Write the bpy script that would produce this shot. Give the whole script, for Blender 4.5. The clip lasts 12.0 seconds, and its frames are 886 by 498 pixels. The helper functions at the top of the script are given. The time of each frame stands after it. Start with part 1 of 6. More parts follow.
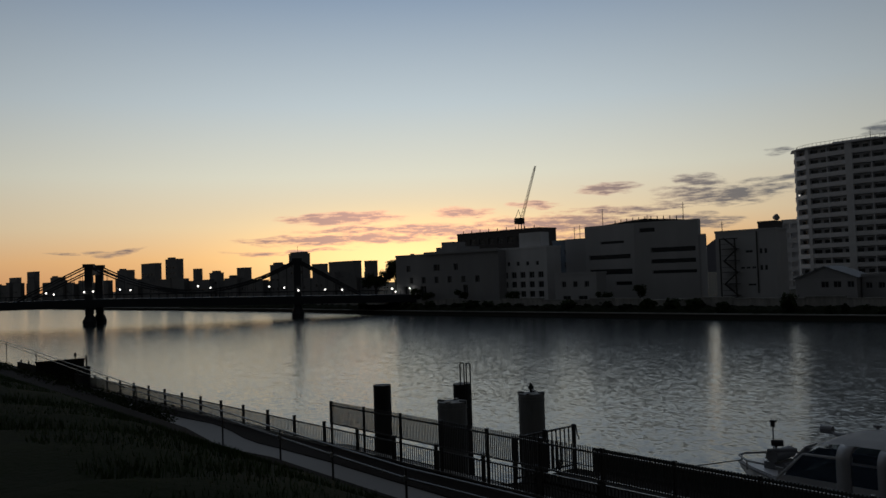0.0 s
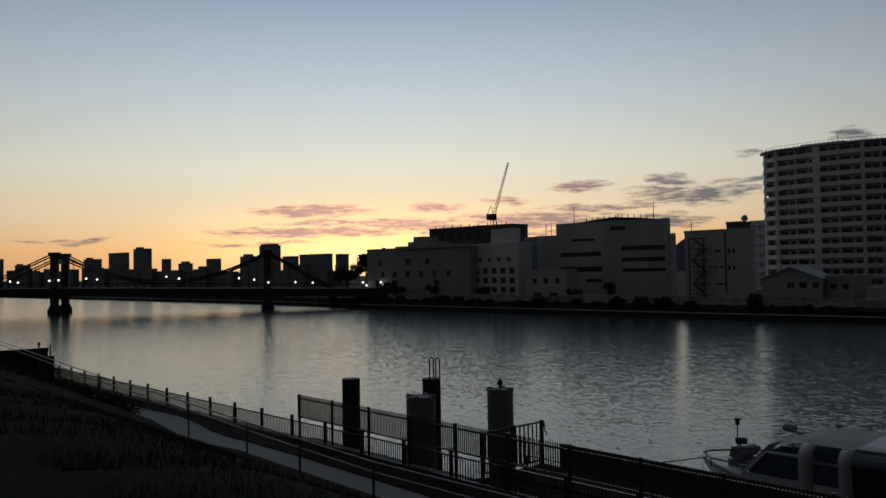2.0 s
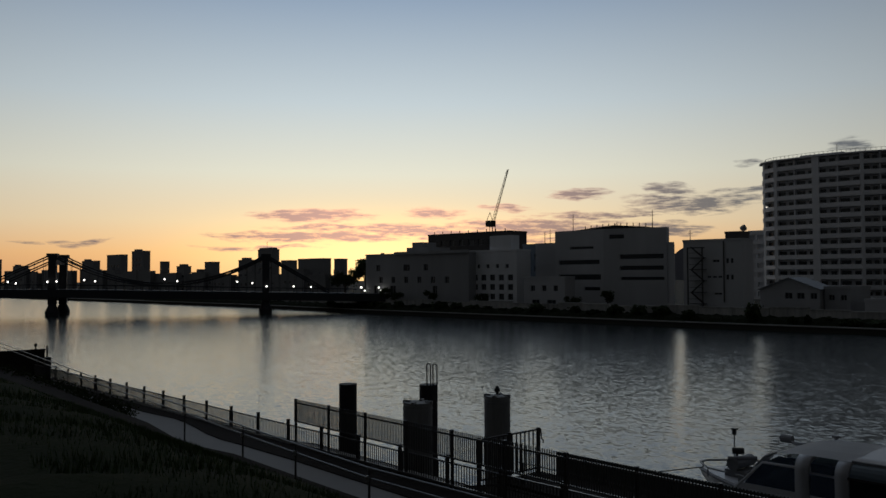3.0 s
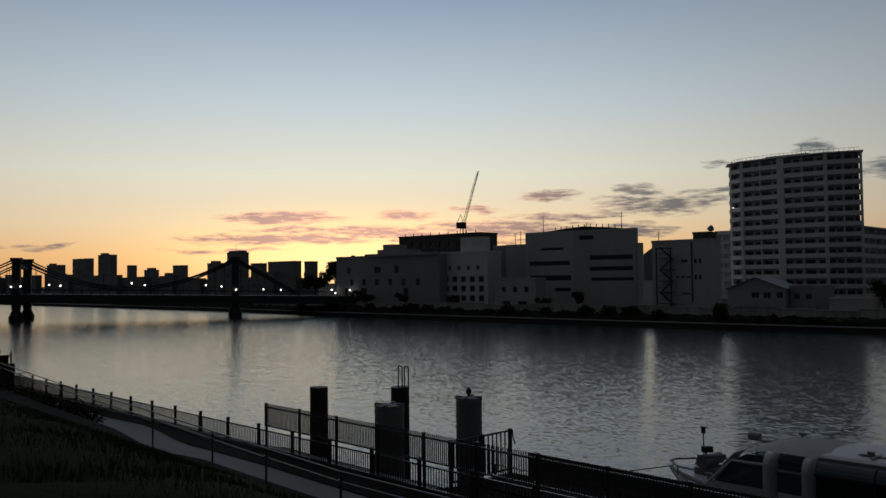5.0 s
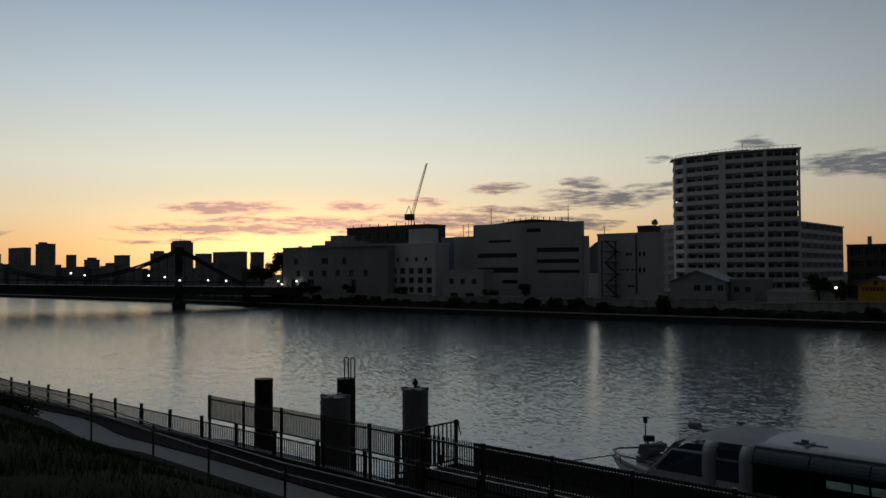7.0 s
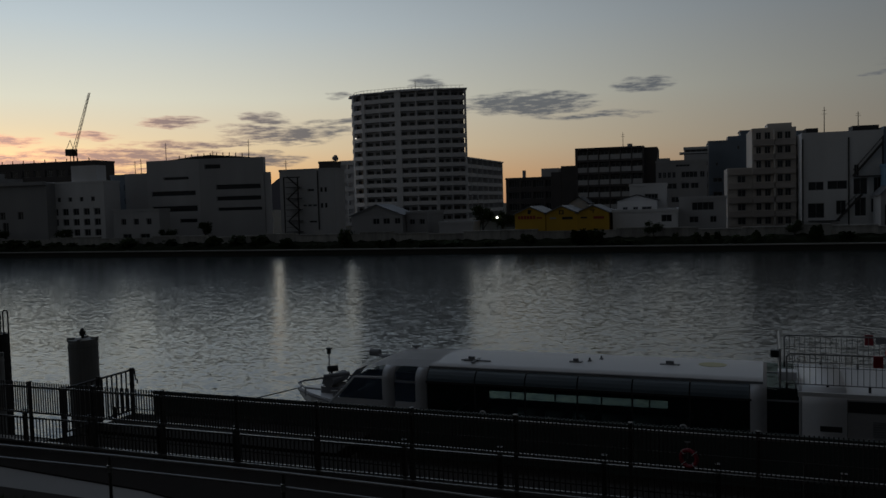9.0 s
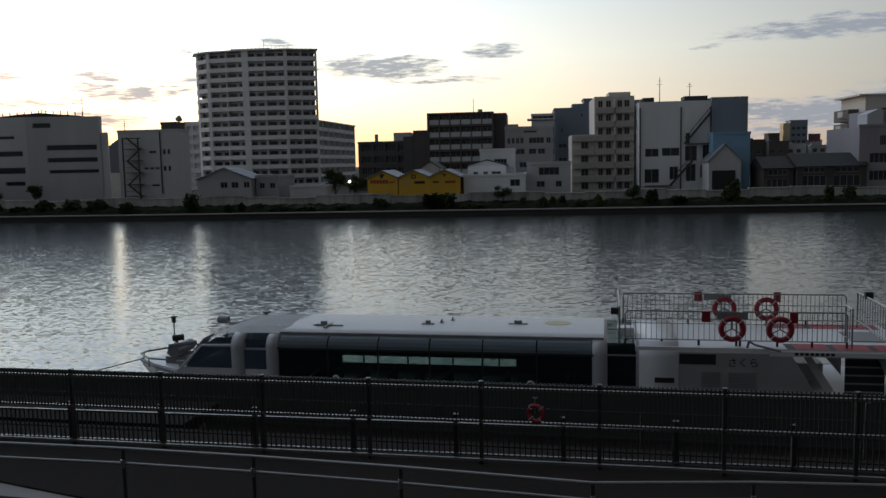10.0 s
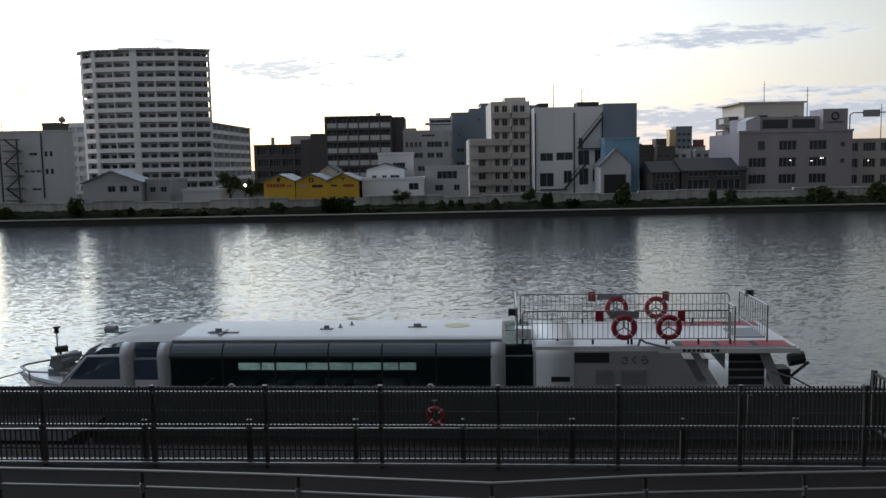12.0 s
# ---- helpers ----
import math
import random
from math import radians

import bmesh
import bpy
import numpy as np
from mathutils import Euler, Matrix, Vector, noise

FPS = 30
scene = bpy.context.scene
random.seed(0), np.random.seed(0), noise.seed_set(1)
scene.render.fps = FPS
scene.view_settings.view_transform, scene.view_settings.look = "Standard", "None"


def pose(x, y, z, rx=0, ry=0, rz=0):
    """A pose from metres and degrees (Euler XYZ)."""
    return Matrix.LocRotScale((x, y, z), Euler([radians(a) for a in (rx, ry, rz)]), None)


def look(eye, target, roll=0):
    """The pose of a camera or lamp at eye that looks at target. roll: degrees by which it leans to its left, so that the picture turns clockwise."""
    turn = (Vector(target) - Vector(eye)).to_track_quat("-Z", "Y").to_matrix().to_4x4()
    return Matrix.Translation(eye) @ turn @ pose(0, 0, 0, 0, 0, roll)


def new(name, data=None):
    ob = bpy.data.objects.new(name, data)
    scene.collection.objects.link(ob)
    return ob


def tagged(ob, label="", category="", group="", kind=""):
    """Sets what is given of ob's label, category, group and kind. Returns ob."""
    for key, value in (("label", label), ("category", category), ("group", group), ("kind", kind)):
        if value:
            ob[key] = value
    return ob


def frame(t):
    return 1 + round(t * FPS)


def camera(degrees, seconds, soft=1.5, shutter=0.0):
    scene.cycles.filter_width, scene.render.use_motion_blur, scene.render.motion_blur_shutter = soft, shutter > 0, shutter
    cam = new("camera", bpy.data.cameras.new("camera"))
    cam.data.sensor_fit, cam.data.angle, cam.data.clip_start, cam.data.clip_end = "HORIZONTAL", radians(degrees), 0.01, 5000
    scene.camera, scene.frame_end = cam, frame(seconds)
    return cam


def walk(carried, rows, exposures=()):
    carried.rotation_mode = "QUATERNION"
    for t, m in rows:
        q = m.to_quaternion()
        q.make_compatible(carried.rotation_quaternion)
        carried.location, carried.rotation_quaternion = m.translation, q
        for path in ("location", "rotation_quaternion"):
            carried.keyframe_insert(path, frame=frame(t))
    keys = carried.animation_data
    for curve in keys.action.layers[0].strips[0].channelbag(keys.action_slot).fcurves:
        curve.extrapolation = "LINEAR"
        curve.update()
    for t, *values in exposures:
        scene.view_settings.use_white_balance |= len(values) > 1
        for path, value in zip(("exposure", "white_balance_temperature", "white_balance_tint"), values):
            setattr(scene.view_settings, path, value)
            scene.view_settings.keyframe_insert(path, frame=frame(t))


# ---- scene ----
cam = camera(56.3, 12.0)
PATH = [
    (0, (0.059, -0.198, 8.035), (-14.212, 13.796, 8.752), -1.91),
    (0.5, (0.060, -0.200, 8.042), (-14.060, 13.954, 8.592), -2.06),
    (1, (0.042, -0.184, 8.028), (-13.937, 14.110, 8.545), -1.88),
    (1.5, (0.041, -0.175, 8.031), (-13.804, 14.249, 8.541), -1.44),
    (2, (0.029, -0.160, 8.030), (-13.762, 14.314, 8.605), -0.95),
    (2.5, (0.018, -0.163, 8.027), (-13.756, 14.323, 8.682), -0.40),
    (3, (0.020, -0.158, 8.032), (-13.744, 14.335, 8.752), -0.22),
    (5, (-0.001, -0.133, 8.035), (-13.244, 14.835, 8.795), -0.63),
    (5.5, (-0.001, -0.130, 8.033), (-13.086, 14.980, 8.718), -0.56),
    (6, (-0.004, -0.120, 8.027), (-12.928, 15.131, 8.623), -0.49),
    (6.5, (-0.009, -0.100, 8.027), (-12.704, 15.344, 8.583), -0.50),
    (6.7, (-0.007, -0.095, 8.019), (-12.584, 15.445, 8.575), -0.40),
    (8.3, (-0.052, 0.017, 8.007), (-8.919, 17.944, 7.916), -1.04),
    (8.5, (-0.043, 0.041, 7.996), (-8.017, 18.379, 7.617), -1.18),
    (9, (-0.026, 0.163, 7.981), (-5.656, 19.321, 6.867), -1.64),
    (9.5, (0.018, 0.200, 7.965), (-3.589, 19.801, 6.287), -1.55),
    (10, (-0.032, 0.330, 7.932), (-2.205, 20.105, 5.875), -1.26),
    (10.5, (-0.016, 0.370, 7.928), (-1.477, 20.210, 5.872), -1.46),
    (11, (-0.022, 0.376, 7.920), (-0.997, 20.252, 5.923), -1.49),
    (11.5, (-0.014, 0.391, 7.916), (-0.440, 20.283, 5.885), -1.46),
    (12, (-0.008, 0.401, 7.913), (0.241, 20.298, 5.897), -1.11),
]
walk(cam, [(t, look(eye, target, roll)) for t, eye, target, roll in PATH],
     exposures=[(0.0, 0.0), (2.5, 0.12), (6.5, 0.12), (8.4, 0.05), (9.0, 0.0), (9.3, 0.25), (9.5, 0.7), (9.75, 1.2), (10.0, 1.8), (10.4, 2.1), (12.0, 2.65)])

# ---------------------------------------------------------------- sky
SUN_AZ = -48.0
world = bpy.data.worlds.new("dusk_sky")
scene.world = world
world.use_nodes = True
wt = world.node_tree
wt.nodes.clear()


class Nodes:
    """Short hand for wiring shader nodes."""

    def __init__(self, tree):
        self.t = tree

    def put(self, value, socket):
        if isinstance(value, bpy.types.NodeSocket):
            self.t.links.new(value, socket)
        else:
            socket.default_value = value

    def math(self, op, a, b=0.0, c=None, clamp=False):
        n = self.t.nodes.new("ShaderNodeMath")
        n.operation, n.use_clamp = op, clamp
        self.put(a, n.inputs[0])
        self.put(b, n.inputs[1])
        if c is not None:
            self.put(c, n.inputs[2])
        return n.outputs[0]

    def mix(self, fac, a, b, blend="MIX"):
        n = self.t.nodes.new("ShaderNodeMix")
        n.data_type, n.blend_type = "RGBA", blend
        self.put(fac, n.inputs[0])
        self.put(a, n.inputs[6])
        self.put(b, n.inputs[7])
        return n.outputs[2]

    def ramp(self, fac, stops):
        n = self.t.nodes.new("ShaderNodeValToRGB")
        r = n.color_ramp
        while len(r.elements) < len(stops):
            r.elements.new(0.5)
        for e, (p, c) in zip(r.elements, stops):
            e.position = p
            e.color = (*c, 1) if len(c) == 3 else c
        self.put(fac, n.inputs[0])
        return n.outputs[0]

    def noise(self, vec, scale, detail=4.0, rough=0.55):
        n = self.t.nodes.new("ShaderNodeTexNoise")
        if vec is not None:
            self.t.links.new(vec, n.inputs["Vector"])
        n.inputs["Scale"].default_value = scale
        n.inputs["Detail"].default_value = detail
        n.inputs["Roughness"].default_value = rough
        return n.outputs[0]

    def xyz(self, x, y, z):
        n = self.t.nodes.new("ShaderNodeCombineXYZ")
        for v, s in zip((x, y, z), n.inputs):
            self.put(v, s)
        return n.outputs[0]


W = Nodes(wt)
tc = wt.nodes.new("ShaderNodeTexCoord")
sep = wt.nodes.new("ShaderNodeSeparateXYZ")
wt.links.new(tc.outputs["Generated"], sep.inputs[0])
sx, sy, sz = sep.outputs
EL = W.math("MULTIPLY", W.math("ARCSINE", sz), 57.2958)
AZ = W.math("MULTIPLY", W.math("ARCTAN2", sx, sy), 57.2958)
el01 = W.math("DIVIDE", EL, 60.0, clamp=True)
west = W.ramp(el01, [(0.0, (0.78, 0.36, 0.13)), (0.03, (0.90, 0.50, 0.20)), (0.065, (0.84, 0.65, 0.40)), (0.12, (0.73, 0.71, 0.58)),
                     (0.20, (0.51, 0.58, 0.61)), (0.32, (0.25, 0.33, 0.44)), (0.6, (0.18, 0.24, 0.34)), (1.0, (0.145, 0.16, 0.18))])
east = W.ramp(el01, [(0.0, (0.185, 0.18, 0.175)), (0.05, (0.22, 0.22, 0.21)), (0.12, (0.225, 0.235, 0.23)), (0.2, (0.195, 0.21, 0.225)),
                     (0.35, (0.145, 0.162, 0.182)), (0.6, (0.15, 0.163, 0.18)), (1.0, (0.14, 0.15, 0.165))])
away = W.math("COSINE", W.math("MULTIPLY", W.math("SUBTRACT", AZ, SUN_AZ), 0.0174533))
side = W.math("POWER", W.math("MULTIPLY_ADD", away, 0.5, 0.5), 5.4)
sky = W.mix(side, east, west)
# the sky dims towards the night side
night = W.math("MULTIPLY_ADD", W.math("POWER", W.math("MULTIPLY_ADD", away, 0.5, 0.5), 2.2), 0.84, 0.17)
sky = W.mix(1.0, sky, W.xyz(night, night, night), "MULTIPLY")
# glow where the sun went down
g1 = W.math("POWER", W.math("DIVIDE", W.math("SUBTRACT", AZ, SUN_AZ), 11.0), 2.0)
g2 = W.math("POWER", W.math("DIVIDE", W.math("SUBTRACT", EL, 1.5), 2.6), 2.0)
glow = W.math("EXPONENT", W.math("MULTIPLY", W.math("ADD", g1, g2), -1.0))
sky = W.mix(W.math("MULTIPLY", glow, 0.88), sky, (1.55, 1.05, 0.45, 1))
# streaky clouds: azimuth, elevation, half width, half height, strength
stretch = W.xyz(W.math("MULTIPLY", AZ, 0.40), W.math("MULTIPLY", EL, 2.5), 3.0)
fine = W.noise(stretch, 1.7, 8.0, 0.68)
wob = W.noise(W.xyz(W.math("MULTIPLY", AZ, 0.25), W.math("MULTIPLY", EL, 0.6), 9.0), 1.0, 2.0)
ELW = W.math("ADD", EL, W.math("MULTIPLY_ADD", wob, 1.3, -0.65))
CLOUDS = [(-52.5, 4.36, 5.0, 0.55, 1.0), (-52.6, 2.9, 8.0, 0.50, 1.0), (-52.3, 3.6, 2.6, 0.3, 0.9), (-44.1, 4.5, 2.6, 0.5, 0.9),
          (-39.2, 4.9, 2.2, 0.35, 0.8), (-34.2, 5.7, 2.6, 0.5, 0.9), (-26.6, 5.0, 5.2, 1.0, 0.8), (-28.3, 6.0, 2.0, 0.5, 0.8),
          (-37.0, 3.5, 8.0, 0.7, 0.9), (-28.2, 3.3, 3.2, 0.45, 0.8), (-45.5, 3.3, 6.0, 0.5, 0.9), (-67.3, 2.43, 2.2, 0.28, 0.7),
          (-70.2, 2.37, 1.3, 0.15, 0.6), (-17.2, 8.1, 1.5, 0.5, 0.8), (-10.4, 6.6, 5.4, 1.0, 1.0), (-2.6, 7.47, 2.4, 0.5, 0.8),
          (20.0, 7.8, 9.0, 0.75, 1.0), (18.6, 8.4, 1.6, 0.5, 0.8), (11.3, 7.28, 1.2, 0.2, 0.7), (22.0, 2.7, 13.0, 1.3, 1.3),
          (-23.2, 7.4, 1.2, 0.3, 0.5), (-48.0, 3.55, 9.0, 0.3, 0.8), (-33.0, 4.3, 6.0, 0.35, 0.7), (-56.0, 2.2, 5.0, 0.22, 0.7),
          (-22.5, 5.8, 4.0, 0.3, 0.6), (-6.0, 5.6, 5.0, 0.3, 0.6), (26.0, 4.2, 7.0, 0.5, 0.8), (14.8, 1.6, 5.0, 0.5, 0.8), (-40.0, 2.6, 7.0, 0.3, 0.7)]
cover = None
for a, e, wa, he, k in CLOUDS:
    qa = W.math("POWER", W.math("DIVIDE", W.math("SUBTRACT", AZ, a), wa), 2.0)
    qe = W.math("POWER", W.math("DIVIDE", W.math("SUBTRACT", ELW, e), he), 2.0)
    m = W.math("MULTIPLY", W.math("SUBTRACT", 1.0, W.math("ADD", qa, qe), clamp=True), k)
    cover = m if cover is None else W.math("MAXIMUM", cover, m)
dens = W.math("ADD", cover, W.math("MULTIPLY_ADD", fine, 3.3, -1.68))
dens = W.math("MULTIPLY", W.math("MULTIPLY", dens, 1.2, clamp=True), W.math("MULTIPLY", cover, 4.0, clamp=True))
rosy = W.math("EXPONENT", W.math("MULTIPLY", W.math("POWER", W.math("DIVIDE", W.math("SUBTRACT", AZ, -48.0), 12.5), 2.0), -1.0))
edge = W.mix(rosy, (0.135, 0.14, 0.152, 1), (1.3, 0.52, 0.34, 1))
core = W.mix(rosy, (0.085, 0.095, 0.112, 1), (0.60, 0.33, 0.29, 1))
cloud = W.mix(W.math("MULTIPLY", dens, dens), edge, core)
sky = W.mix(W.math("MULTIPLY", dens, 0.88), sky, cloud)
bg = wt.nodes.new("ShaderNodeBackground")
wt.links.new(sky, bg.inputs[0])
bg.inputs[1].default_value = 1.0
wout = wt.nodes.new("ShaderNodeOutputWorld")
wt.links.new(bg.outputs[0], wout.inputs[0])


# ---------------------------------------------------------------- materials
def surface(name, col, rough=0.7, var=0.25, scale=1.5, bump=0.0, metal=0.0, fine=14.0, emit=None, strength=0.0, streak=False, spec=0.5):
    """Painted or mineral surface with stains at two scales and a little difference from piece to piece."""
    m = bpy.data.materials.new(name)
    m.use_nodes = True
    n = Nodes(m.node_tree)
    b = m.node_tree.nodes["Principled BSDF"]
    co = m.node_tree.nodes.new("ShaderNodeTexCoord").outputs["Object"]
    if streak:
        mp = m.node_tree.nodes.new("ShaderNodeMapping")
        mp.inputs["Scale"].default_value = (1.0, 1.0, 0.12)
        m.node_tree.links.new(co, mp.inputs[0])
        co = mp.outputs[0]
    big, small = n.noise(co, scale), n.noise(co, fine, 3.0)
    info = m.node_tree.nodes.new("ShaderNodeObjectInfo").outputs["Random"]
    f = n.math("ADD", n.math("MULTIPLY_ADD", big, var * 1.6, 1.0 - var * 0.8), n.math("MULTIPLY_ADD", small, var * 0.7, -var * 0.35))
    f = n.math("ADD", f, n.math("MULTIPLY_ADD", info, var * 0.4, -var * 0.2))
    c = n.mix(1.0, (*col, 1), n.xyz(f, f, f), "MULTIPLY")
    m.node_tree.links.new(c, b.inputs["Base Color"])
    m.node_tree.links.new(n.math("MULTIPLY_ADD", big, 0.25, rough - 0.12), b.inputs["Roughness"])
    b.inputs["Metallic"].default_value = metal
    b.inputs["Specular IOR Level"].default_value = spec
    if bump:
        bp = m.node_tree.nodes.new("ShaderNodeBump")
        bp.inputs["Strength"].default_value = bump
        bp.inputs["Distance"].default_value = 0.02
        m.node_tree.links.new(small, bp.inputs["Height"])
        m.node_tree.links.new(bp.outputs[0], b.inputs["Normal"])
    if emit:
        b.inputs["Emission Color"].default_value = (*emit, 1)
        b.inputs["Emission Strength"].default_value = strength
    return m


def glass(name, col, clear, rough=0.05):
    """Tinted pane: part see-through, part dark and shiny."""
    m = bpy.data.materials.new(name)
    m.use_nodes = True
    t = m.node_tree
    b = t.nodes["Principled BSDF"]
    b.inputs["Base Color"].default_value = (*col, 1)
    b.inputs["Roughness"].default_value = rough
    tr = t.nodes.new("ShaderNodeBsdfTransparent")
    tr.inputs[0].default_value = (0.75, 0.82, 0.80, 1)
    mx = t.nodes.new("ShaderNodeMixShader")
    mx.inputs[0].default_value = clear
    t.links.new(b.outputs[0], mx.inputs[1])
    t.links.new(tr.outputs[0], mx.inputs[2])
    t.links.new(mx.outputs[0], t.nodes["Material Output"].inputs[0])
    return m


RIPPLE, SWELL = 0.33, 0.14


def water_material():
    m = bpy.data.materials.new("river_water")
    m.use_nodes = True
    t = m.node_tree
    n = Nodes(t)
    b = t.nodes["Principled BSDF"]
    b.inputs["Base Color"].default_value = (0.016, 0.022, 0.022, 1)
    b.inputs["IOR"].default_value = 1.5
    co = t.nodes.new("ShaderNodeTexCoord").outputs["Object"]
    mp = t.nodes.new("ShaderNodeMapping")
    mp.inputs["Scale"].default_value = (0.62, 1.0, 1.0)
    mp.inputs["Rotation"].default_value = (0, 0, radians(12))
    t.links.new(co, mp.inputs[0])
    patches = n.noise(co, 0.03, 3.0)
    k = n.math("MULTIPLY_ADD", patches, 0.7, 0.65)
    # slopes of the small waves, as the same random tilt near and far
    tilt = []
    for scale, share in ((5.4, RIPPLE), (1.8, SWELL)):
        w = t.nodes.new("ShaderNodeTexNoise")
        t.links.new(mp.outputs[0], w.inputs["Vector"])
        w.inputs["Scale"].default_value = scale
        w.inputs["Detail"].default_value = 2.0
        v = t.nodes.new("ShaderNodeSeparateColor")
        t.links.new(w.outputs["Color"], v.inputs[0])
        tilt.append([n.math("MULTIPLY", n.math("SUBTRACT", v.outputs[c], 0.5), share) for c in (0, 1)])
    sx_ = n.math("MULTIPLY", n.math("MULTIPLY", n.math("ADD", tilt[0][0], tilt[1][0]), 0.5), k)
    sy_ = n.math("MULTIPLY", n.math("ADD", tilt[0][1], tilt[1][1]), k)
    nm = t.nodes.new("ShaderNodeVectorMath")
    nm.operation = "NORMALIZE"
    t.links.new(n.xyz(sx_, sy_, 1.0), nm.inputs[0])
    t.links.new(nm.outputs[0], b.inputs["Normal"])
    b.inputs["Roughness"].default_value = 0.17
    return m


WATER = water_material()
CONCRETE = surface("old_concrete", (0.33, 0.32, 0.30), 0.85, 0.45, 0.5, 0.4)
WALLCONC = surface("floodwall_concrete", (0.40, 0.39, 0.37), 0.85, 0.85, 1.1, 0.3, streak=True)
PAVING = surface("pale_paving", (0.23, 0.22, 0.21), 0.8, 0.25, 0.7, 0.3)
# these two are darker than real paving and grass, holding the near bank's shade
DARKPAVE = surface("shade_dark_deck", (0.026, 0.022, 0.020), 0.9, 0.4, 0.7, 0.3, spec=0.05)
GRASS = surface("shade_dark_grass", (0.016, 0.022, 0.009), 0.95, 0.6, 1.2, 0.8, spec=0.05)
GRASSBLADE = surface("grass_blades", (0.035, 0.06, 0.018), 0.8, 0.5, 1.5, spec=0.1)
EARTH = surface("dark_ground", (0.06, 0.06, 0.05), 0.95, 0.5, 0.05, 0.3, spec=0.1)
LEAF = surface("dusk_leaves", (0.04, 0.055, 0.022), 0.85, 0.5, 1.0, spec=0.1)
BEDLEAF = surface("dark_planting", (0.022, 0.027, 0.015), 0.95, 0.6, 0.8, 0.5, spec=0.05)
IRON = surface("dark_brown_paint", (0.04, 0.036, 0.033), 0.55, 0.4, 3.0)
IRON2 = surface("fence_paint", (0.038, 0.035, 0.033), 0.42, 0.4, 3.0)
STEEL = surface("galvanised_pipe", (0.30, 0.30, 0.30), 0.40, 0.3, 3.0, metal=0.8)
RAILPIPE = surface("brushed_rail_pipe", (0.24, 0.235, 0.23), 0.38, 0.3, 2.0, metal=0.7)
BLACKSTEEL = surface("tarred_steel", (0.012, 0.012, 0.013), 0.7, 0.4, 2.0, 0.3)
PILEWHITE = surface("weathered_white_pile", (0.20, 0.20, 0.195), 0.7, 0.5, 0.8, 0.2, streak=True)
BARRIER = surface("dark_green_panel", (0.062, 0.072, 0.066), 0.8, 0.35, 0.6, spec=0.2)
BOATWHITE = surface("boat_white_gelcoat", (0.62, 0.62, 0.64), 0.35, 0.12, 0.8)
HOOPGREY = surface("boat_hoop_paint", (0.36, 0.36, 0.375), 0.4, 0.15, 0.8)
BOATROOF = surface("boat_roof_paint", (0.60, 0.59, 0.585), 0.5, 0.16, 0.6)
BOATGREY = surface("boat_grey_trim", (0.20, 0.20, 0.21), 0.5, 0.25, 2.0)
# near-black base paints in the shade inside the cabin
BOATDARK = surface("boat_shade_void", (0.012, 0.013, 0.014), 0.6, 0.2, 2.0)
DECKRED = surface("red_deck_paint", (0.30, 0.032, 0.045), 0.6, 0.3, 2.0)
RINGRED = surface("life_ring_red", (0.24, 0.010, 0.022), 0.5, 0.2, 4.0)
RINGWHITE = surface("life_ring_rope", (0.55, 0.52, 0.52), 0.7, 0.2, 4.0)
BLACK = surface("matt_black", (0.015, 0.015, 0.016), 0.6, 0.2, 3.0)
INK = surface("black_lettering", (0.02, 0.02, 0.022), 0.6, 0.1, 3.0)
BOATGLASS = glass("boat_side_glass", (0.03, 0.045, 0.05), 0.76)
# raised bluish base paints the sky's reflection into the shoulder glass
BOATCURVE = glass("boat_roof_glass", (0.22, 0.27, 0.31), 0.05, 0.12)
WINDSHIELD = glass("boat_windscreen", (0.05, 0.07, 0.12), 0.22, 0.04)
PANE = surface("far_window_pane", (0.02, 0.025, 0.03), 0.18, 0.4, 0.6)
PANELIT = surface("lit_window", (0.3, 0.3, 0.3), 0.5, 0.1, 1.0, emit=(1.0, 0.93, 0.8), strength=0.8)
LAMPGLOW = surface("lamp_glow", (0.8, 0.8, 0.8), 0.5, 0.05, 1.0, emit=(1.0, 0.96, 0.88), strength=3.0)
FRAME = surface("window_frame", (0.30, 0.30, 0.31), 0.5, 0.2, 2.0)
TOWERWHITE = surface("tower_white_tile", (0.80, 0.80, 0.82), 0.7, 0.16, 0.12, streak=True)
TOWERGREY = surface("tower_back_wall", (0.50, 0.50, 0.52), 0.75, 0.2, 0.3)
PALE = surface("pale_render", (0.50, 0.50, 0.51), 0.8, 0.28, 0.2, streak=True)
WHITEWALL = surface("white_render", (0.74, 0.74, 0.75), 0.8, 0.25, 0.2, streak=True)
GREYWALL = surface("grey_render", (0.36, 0.36, 0.37), 0.8, 0.3, 0.2, streak=True)
BLUEGREY = surface("blue_grey_cladding", (0.20, 0.24, 0.29), 0.6, 0.25, 0.2, streak=True)
BEIGE = surface("beige_tile", (0.56, 0.52, 0.48), 0.75, 0.22, 0.25, streak=True)
BEIGED = surface("beige_parapet", (0.40, 0.36, 0.335), 0.75, 0.22, 0.25, streak=True)
PINKGREY = surface("pinkish_grey_tile", (0.30, 0.275, 0.30), 0.75, 0.3, 0.25, streak=True)
BROWNB = surface("dark_brown_tile", (0.09, 0.082, 0.082), 0.75, 0.3, 0.3)
SILHOUETTE = surface("distant_wall", (0.22, 0.22, 0.225), 0.85, 0.3, 0.05)
OLDWOOD = surface("old_wood_siding", (0.075, 0.064, 0.058), 0.85, 0.4, 0.4, streak=True)
ROOFDARK = surface("dark_roof", (0.03, 0.03, 0.032), 0.7, 0.35, 0.5)
ROOFGREY = surface("grey_sheet_roof", (0.20, 0.21, 0.23), 0.55, 0.3, 0.4)
YELLOW = surface("yellow_sheet_wall", (0.60, 0.36, 0.03), 0.65, 0.22, 0.3, streak=True)
